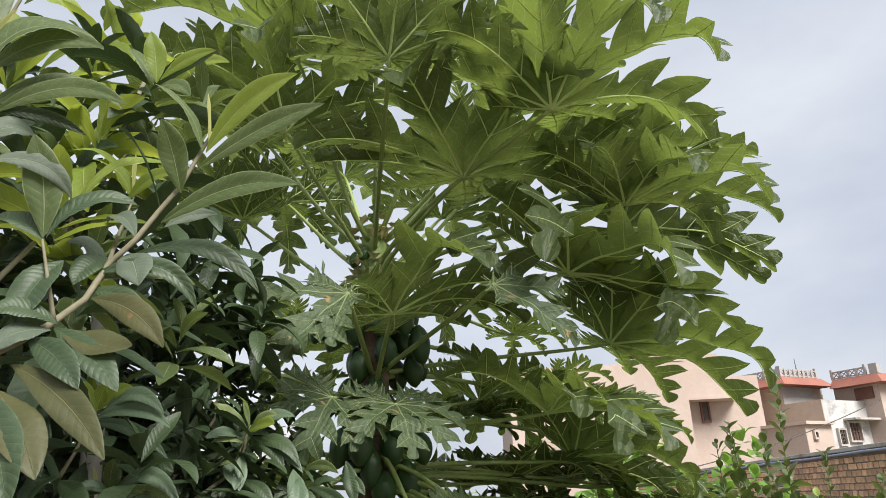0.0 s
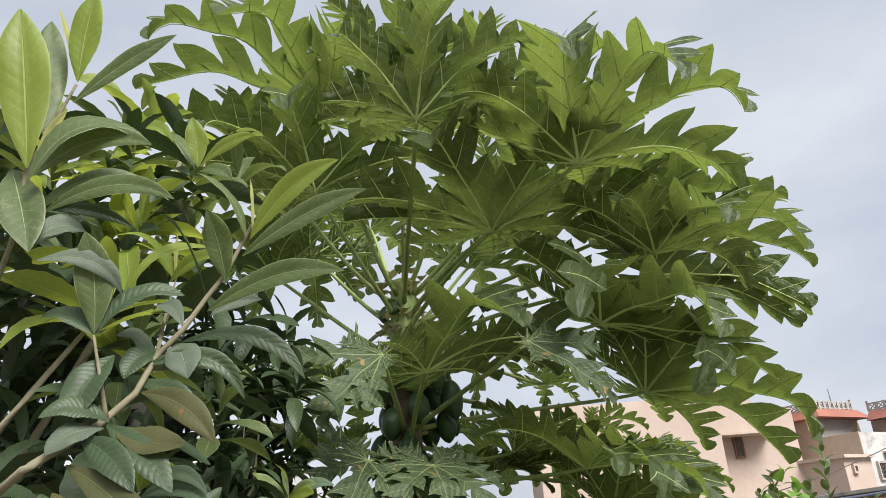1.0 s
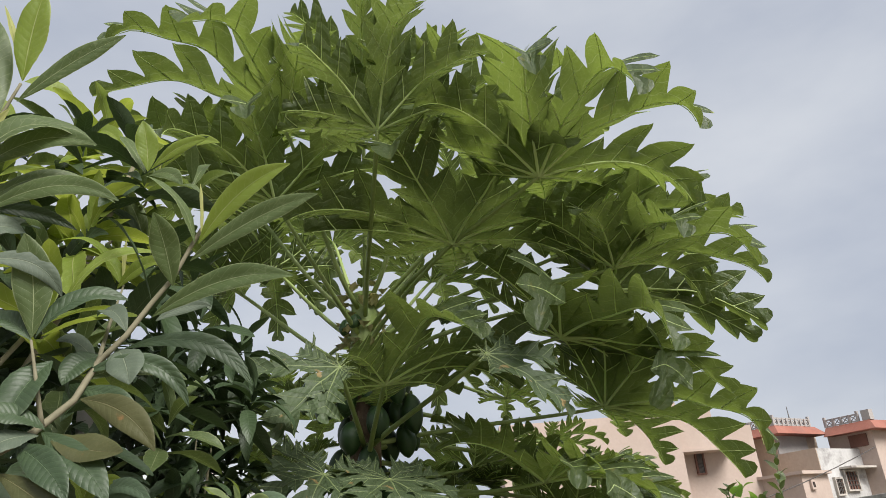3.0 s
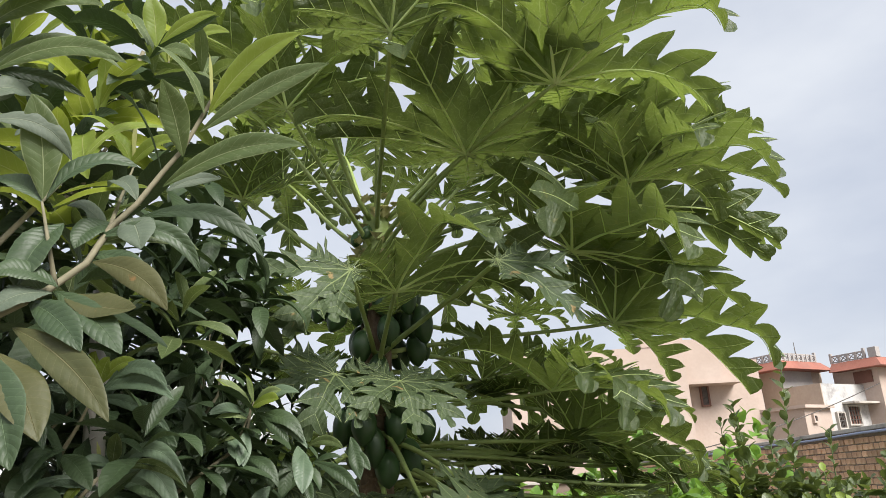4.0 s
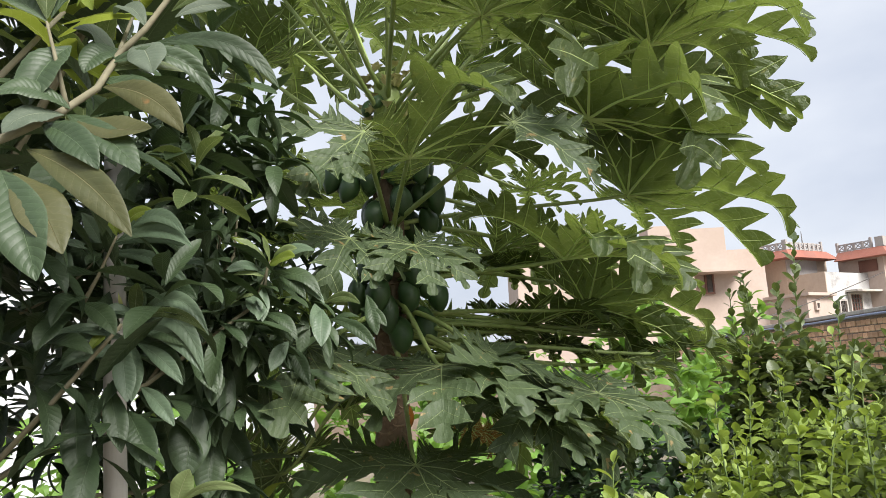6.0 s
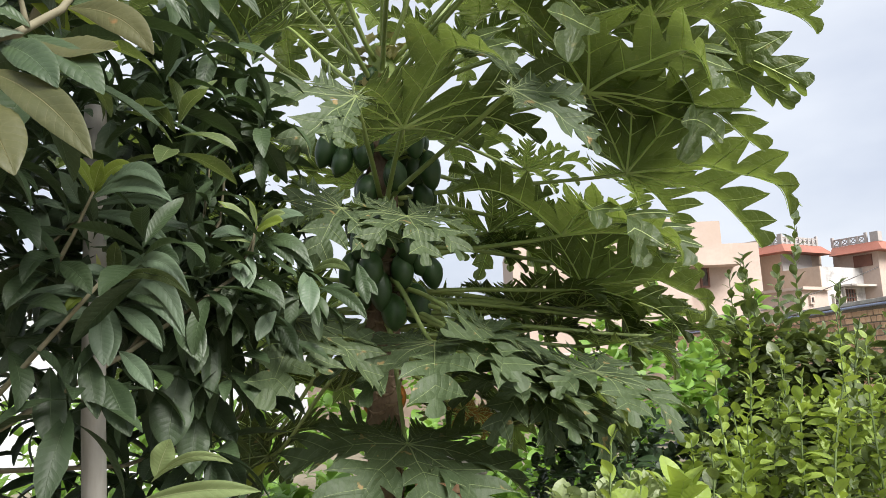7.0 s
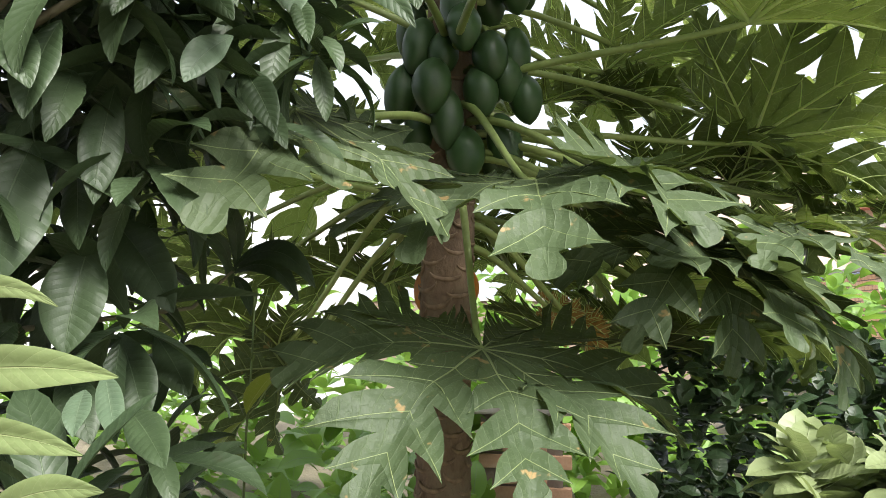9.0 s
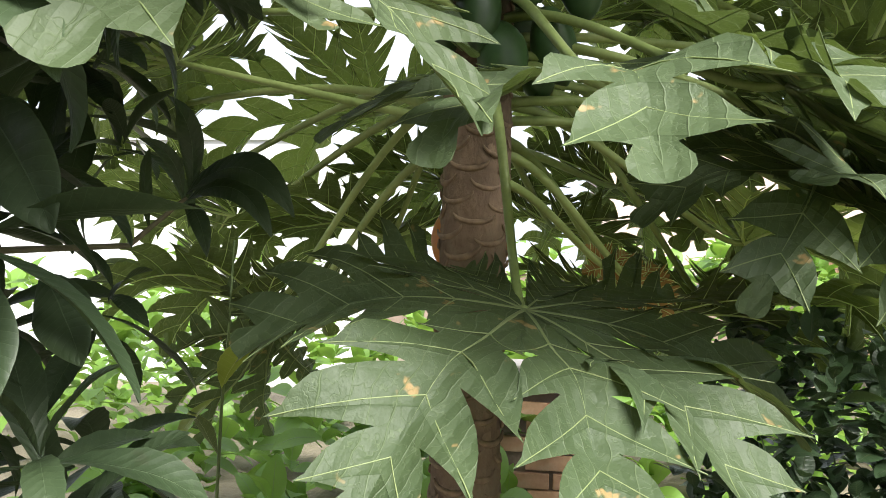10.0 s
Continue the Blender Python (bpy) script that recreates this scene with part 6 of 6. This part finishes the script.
def window(parent, x0, x1, y, z0, z1, frame_mat, bars=0, mat=None):
    w = piece("window", box_mesh("window", x0, x1, y - 0.03, y + 0.02, z0, z1, mat or GLASS), parent, "dark barred window")
    for a, b, c, d in ((x0 - 0.07, x0, z0 - 0.07, z1 + 0.07), (x1, x1 + 0.07, z0 - 0.07, z1 + 0.07), (x0, x1, z1, z1 + 0.07), (x0, x1, z0 - 0.07, z0)):
        piece("window_frame", box_mesh("window_frame", a, b, y - 0.09, y + 0.02, c, d, frame_mat), w)
    for i in range(bars):
        x = x0 + (x1 - x0) * (i + 1) / (bars + 1)
        piece("bar", box_mesh("bar", x - 0.02, x + 0.02, y - 0.07, y - 0.035, z0, z1, IRON), w)
    for i in range(bars):
        z = z0 + (z1 - z0) * (i + 1) / (bars + 1)
        piece("bar", box_mesh("bar", x0, x1, y - 0.066, y - 0.038, z - 0.018, z + 0.018, IRON), w)
    return w


cream_house = house("plain cream plastered house with flat roof and barred window")
block(cream_house, "wall", 3.0, 10.1, 30.0, 38.0, -0.15, 6.45, CREAM)
block(cream_house, "parapet", 8.4, 10.12, 29.97, 31.5, 6.45, 6.85, CREAM)
block(cream_house, "wall", 10.1, 13.4, 31.2, 38.0, -0.15, 5.9, CREAM)
block(cream_house, "upper_wall", 10.1, 11.56, 30.25, 31.2, 5.0, 6.72, CREAM)
block(cream_house, "ledge", 10.1, 12.3, 30.15, 31.2, 4.9, 5.0, CREAM, "projecting concrete window shade")
window(cream_house, 10.92, 11.15, 31.17, 4.15, 4.88, WOOD, 4)

red_house = house("beige corner house with red sloping parapet and white railing", 13.55, 31.8, 32.0)
block(red_house, "wall", 0.30, 3.2, 0.36, 7.0, -0.15, 5.6, PLASTER)
block(red_house, "white_wall", 0.32, 2.4, 0.30, 0.36, 4.4, 5.52, WHITE)
block(red_house, "terrace_wall", 0.31, 0.36, -1.37, 6.0, -0.15, 4.74, PLASTER)
block(red_house, "whitewashed_wall", 0.36, 6.5, -1.36, -1.0, -0.15, 4.73, WHITEWASH, "whitewashed wall with dark stains")
block(red_house, "front_wall", -1.40, 0.30, -1.60, 5.0, -0.15, 3.70, CREAM)
block(red_house, "sunshade", -1.56, 0.30, -1.80, 5.0, 3.70, 3.82, CREAM)
sloped_band(red_house, 0.0, 2.75, 0.0, 5.5, 5.88, 0.36, 6.5)
railing(red_house, 0.05, 2.5, 0.05, 5.90, 6.22, 8)
side_rail = railing(red_house, 0.0, 5.0, 0.0, 5.90, 6.22, 14)
side_rail.matrix_basis = Matrix.Translation((0.05, 0.15, 0.0)) @ Matrix.Rotation(radians(90), 4, "Z")
window(red_house, -0.95, -0.80, -1.62, 3.2, 3.4, CREAM, 0)
window(red_house, 0.98, 1.40, -1.39, 2.95, 3.52, COPING, 3, WOOD)
block(red_house, "sunshade", 1.55, 5.0, -1.9, -1.36, 3.90, 3.98, COPING)
window(red_house, 1.75, 2.5, -1.39, 3.1, 3.8, COPING, 3, WOOD)
for za, zb in ((4.06, 4.10), (4.30, 4.33), (4.56, 4.60)):
    block(red_house, "balcony_rail", -0.36, -0.32, 0.9, 1.9, za, zb, WHITE)
for ya in (0.9, 1.42, 1.86):
    block(red_house, "balcony_post", -0.365, -0.315, ya, ya + 0.05, 3.82, 4.62, WHITE)
v, f = tube([(1.5, 0.23, 5.8), (1.48, 0.23, 6.78)], [0.035, 0.012], 6)
piece("mast", mesh_from("mast", v, f, IRON), red_house)

far_house = house("white house with red sloping parapet and brown window", 17.4, 31.5, 32.0)
block(far_house, "wall", 0.25, 5.0, 0.2, 2.2, -0.15, 5.5, CREAM)
sloped_band(far_house, 0.0, 5.0, 0.0, 5.38, 5.78, 0.34, 2.0)
far_rail = railing(far_house, 0.0, 1.5, 0.0, 5.80, 6.12, 4)
far_rail.matrix_basis = Matrix.Translation((0.05, 0.5, 0.0)) @ Matrix.Rotation(radians(90), 4, "Z")
block(far_house, "pier", 0.0, 0.3, -0.05, 0.3, 5.78, 6.2, WHITE)
block(far_house, "shutter", 0.20, 0.25, 0.45, 1.25, 4.8, 5.3, WOOD, "brown wooden shutter")

grey_block = tagged(new("grey_building"), "plain pale grey concrete building beyond the garden", "building")
block(grey_block, "wall", -7.5, -3.0, 10.0, 14.0, -0.05, 2.9, CONCRETE)
block(grey_block, "parapet", -7.55, -2.95, 9.95, 10.15, 2.9, 3.05, CONCRETE)

v, f = tube([(5.45 + (17.0 - 5.45) * i / 12, 22.4 + (30.95 - 22.4) * i / 12, 1.96 + 2.7 * i / 12 - 0.25 * math.sin(math.pi * i / 12)) for i in range(13)], 0.018, 6)
tagged(piece("overhead_cable", mesh_from("overhead_cable", v, f, IRON)), "thin dark cable strung before the houses", "cable")

# ---- back wall across the garden's end ----
wall_north = tagged(new("wall_north"), "low weathered brick wall closing the garden", "wall", kind="structure")
piece("mortar_bed", box_mesh("mortar_bed", -12.0, 5.1, 16.0, 16.2, -0.05, 1.5, MORTAR), wall_north)
piece("coping", box_mesh("coping", -12.0, 5.1, 15.95, 16.25, 1.5, 1.56, COPING, 0.01), wall_north)

# half-built brick stub with a cement cap behind the trunk
stub = tagged(new("brick_stub"), "short brick stub wall with rough cement cap", "wall")
stub.location = (-0.35, 5.0, 0.0)
piece("core", box_mesh("core", 0.01, 0.42, 0.01, 0.22, -0.03, 0.74, MORTAR), stub)
piece("cap", box_mesh("cap", -0.03, 0.47, -0.04, 0.27, 0.74, 0.86, COPING, 0.012), stub, "rough grey cement cap")

# ---- bricks, laid last ----
BRICK_MESH = box_mesh("brick", -0.111, 0.111, -0.008, 0.035, -0.034, 0.034, BRICK, 0.005)
HEADER_MESH = box_mesh("brick", -0.060, 0.060, -0.035, 0.008, -0.033, 0.033, BRICK, 0.006, 1)
brng = random.Random(77)


def lay(parent, length, top, y, x_from=0.0, z_from=0.04, course=0.078, limit=300, near=0.0, pitch=0.236, shape=BRICK_MESH):
    """Running-bond bricks on one face. Bricks past the limit are joined."""
    cells = []
    row = 0
    z = z_from
    while z < top - 0.02:
        x = x_from + (pitch / 2 if row % 2 else 0.0) + pitch / 2
        while x < length - 0.1:
            cells.append((x, z))
            x += pitch
        z += course
        row += 1
    cells.sort(key=lambda c: (abs(c[0] - near) - 2.2 * c[1]))
    for x, z in cells[:limit]:
        piece("brick", shape, parent, "", Matrix.Translation((x + brng.uniform(-0.006, 0.006), y + brng.uniform(-0.006, 0.005), z + brng.uniform(-0.003, 0.003))) @ Matrix.Rotation(brng.uniform(-0.012, 0.012), 4, "Y"))
    rest = cells[limit:]
    if rest:
        src = np.array([v.co[:] for v in shape.vertices])
        fs = [tuple(q.vertices) for q in shape.polygons]
        V, Fc = [], []
        for k, (x, z) in enumerate(rest):
            V.append(src + (x + brng.uniform(-0.006, 0.006), y + brng.uniform(-0.006, 0.005), z))
            Fc += [tuple(i + k * len(src) for i in q) for q in fs]
        tagged(piece("bricks", mesh_from("bricks", np.concatenate(V).tolist(), Fc, BRICK, None, False), parent), kind="stuff")


lay(stub, 0.46, 0.74, 0.0)
# the garden face of the side wall looks to its local +y

lay(wall_east, wall_len, WALL_TOP - 0.06, 0.092, near=5.0, pitch=0.134, shape=HEADER_MESH)
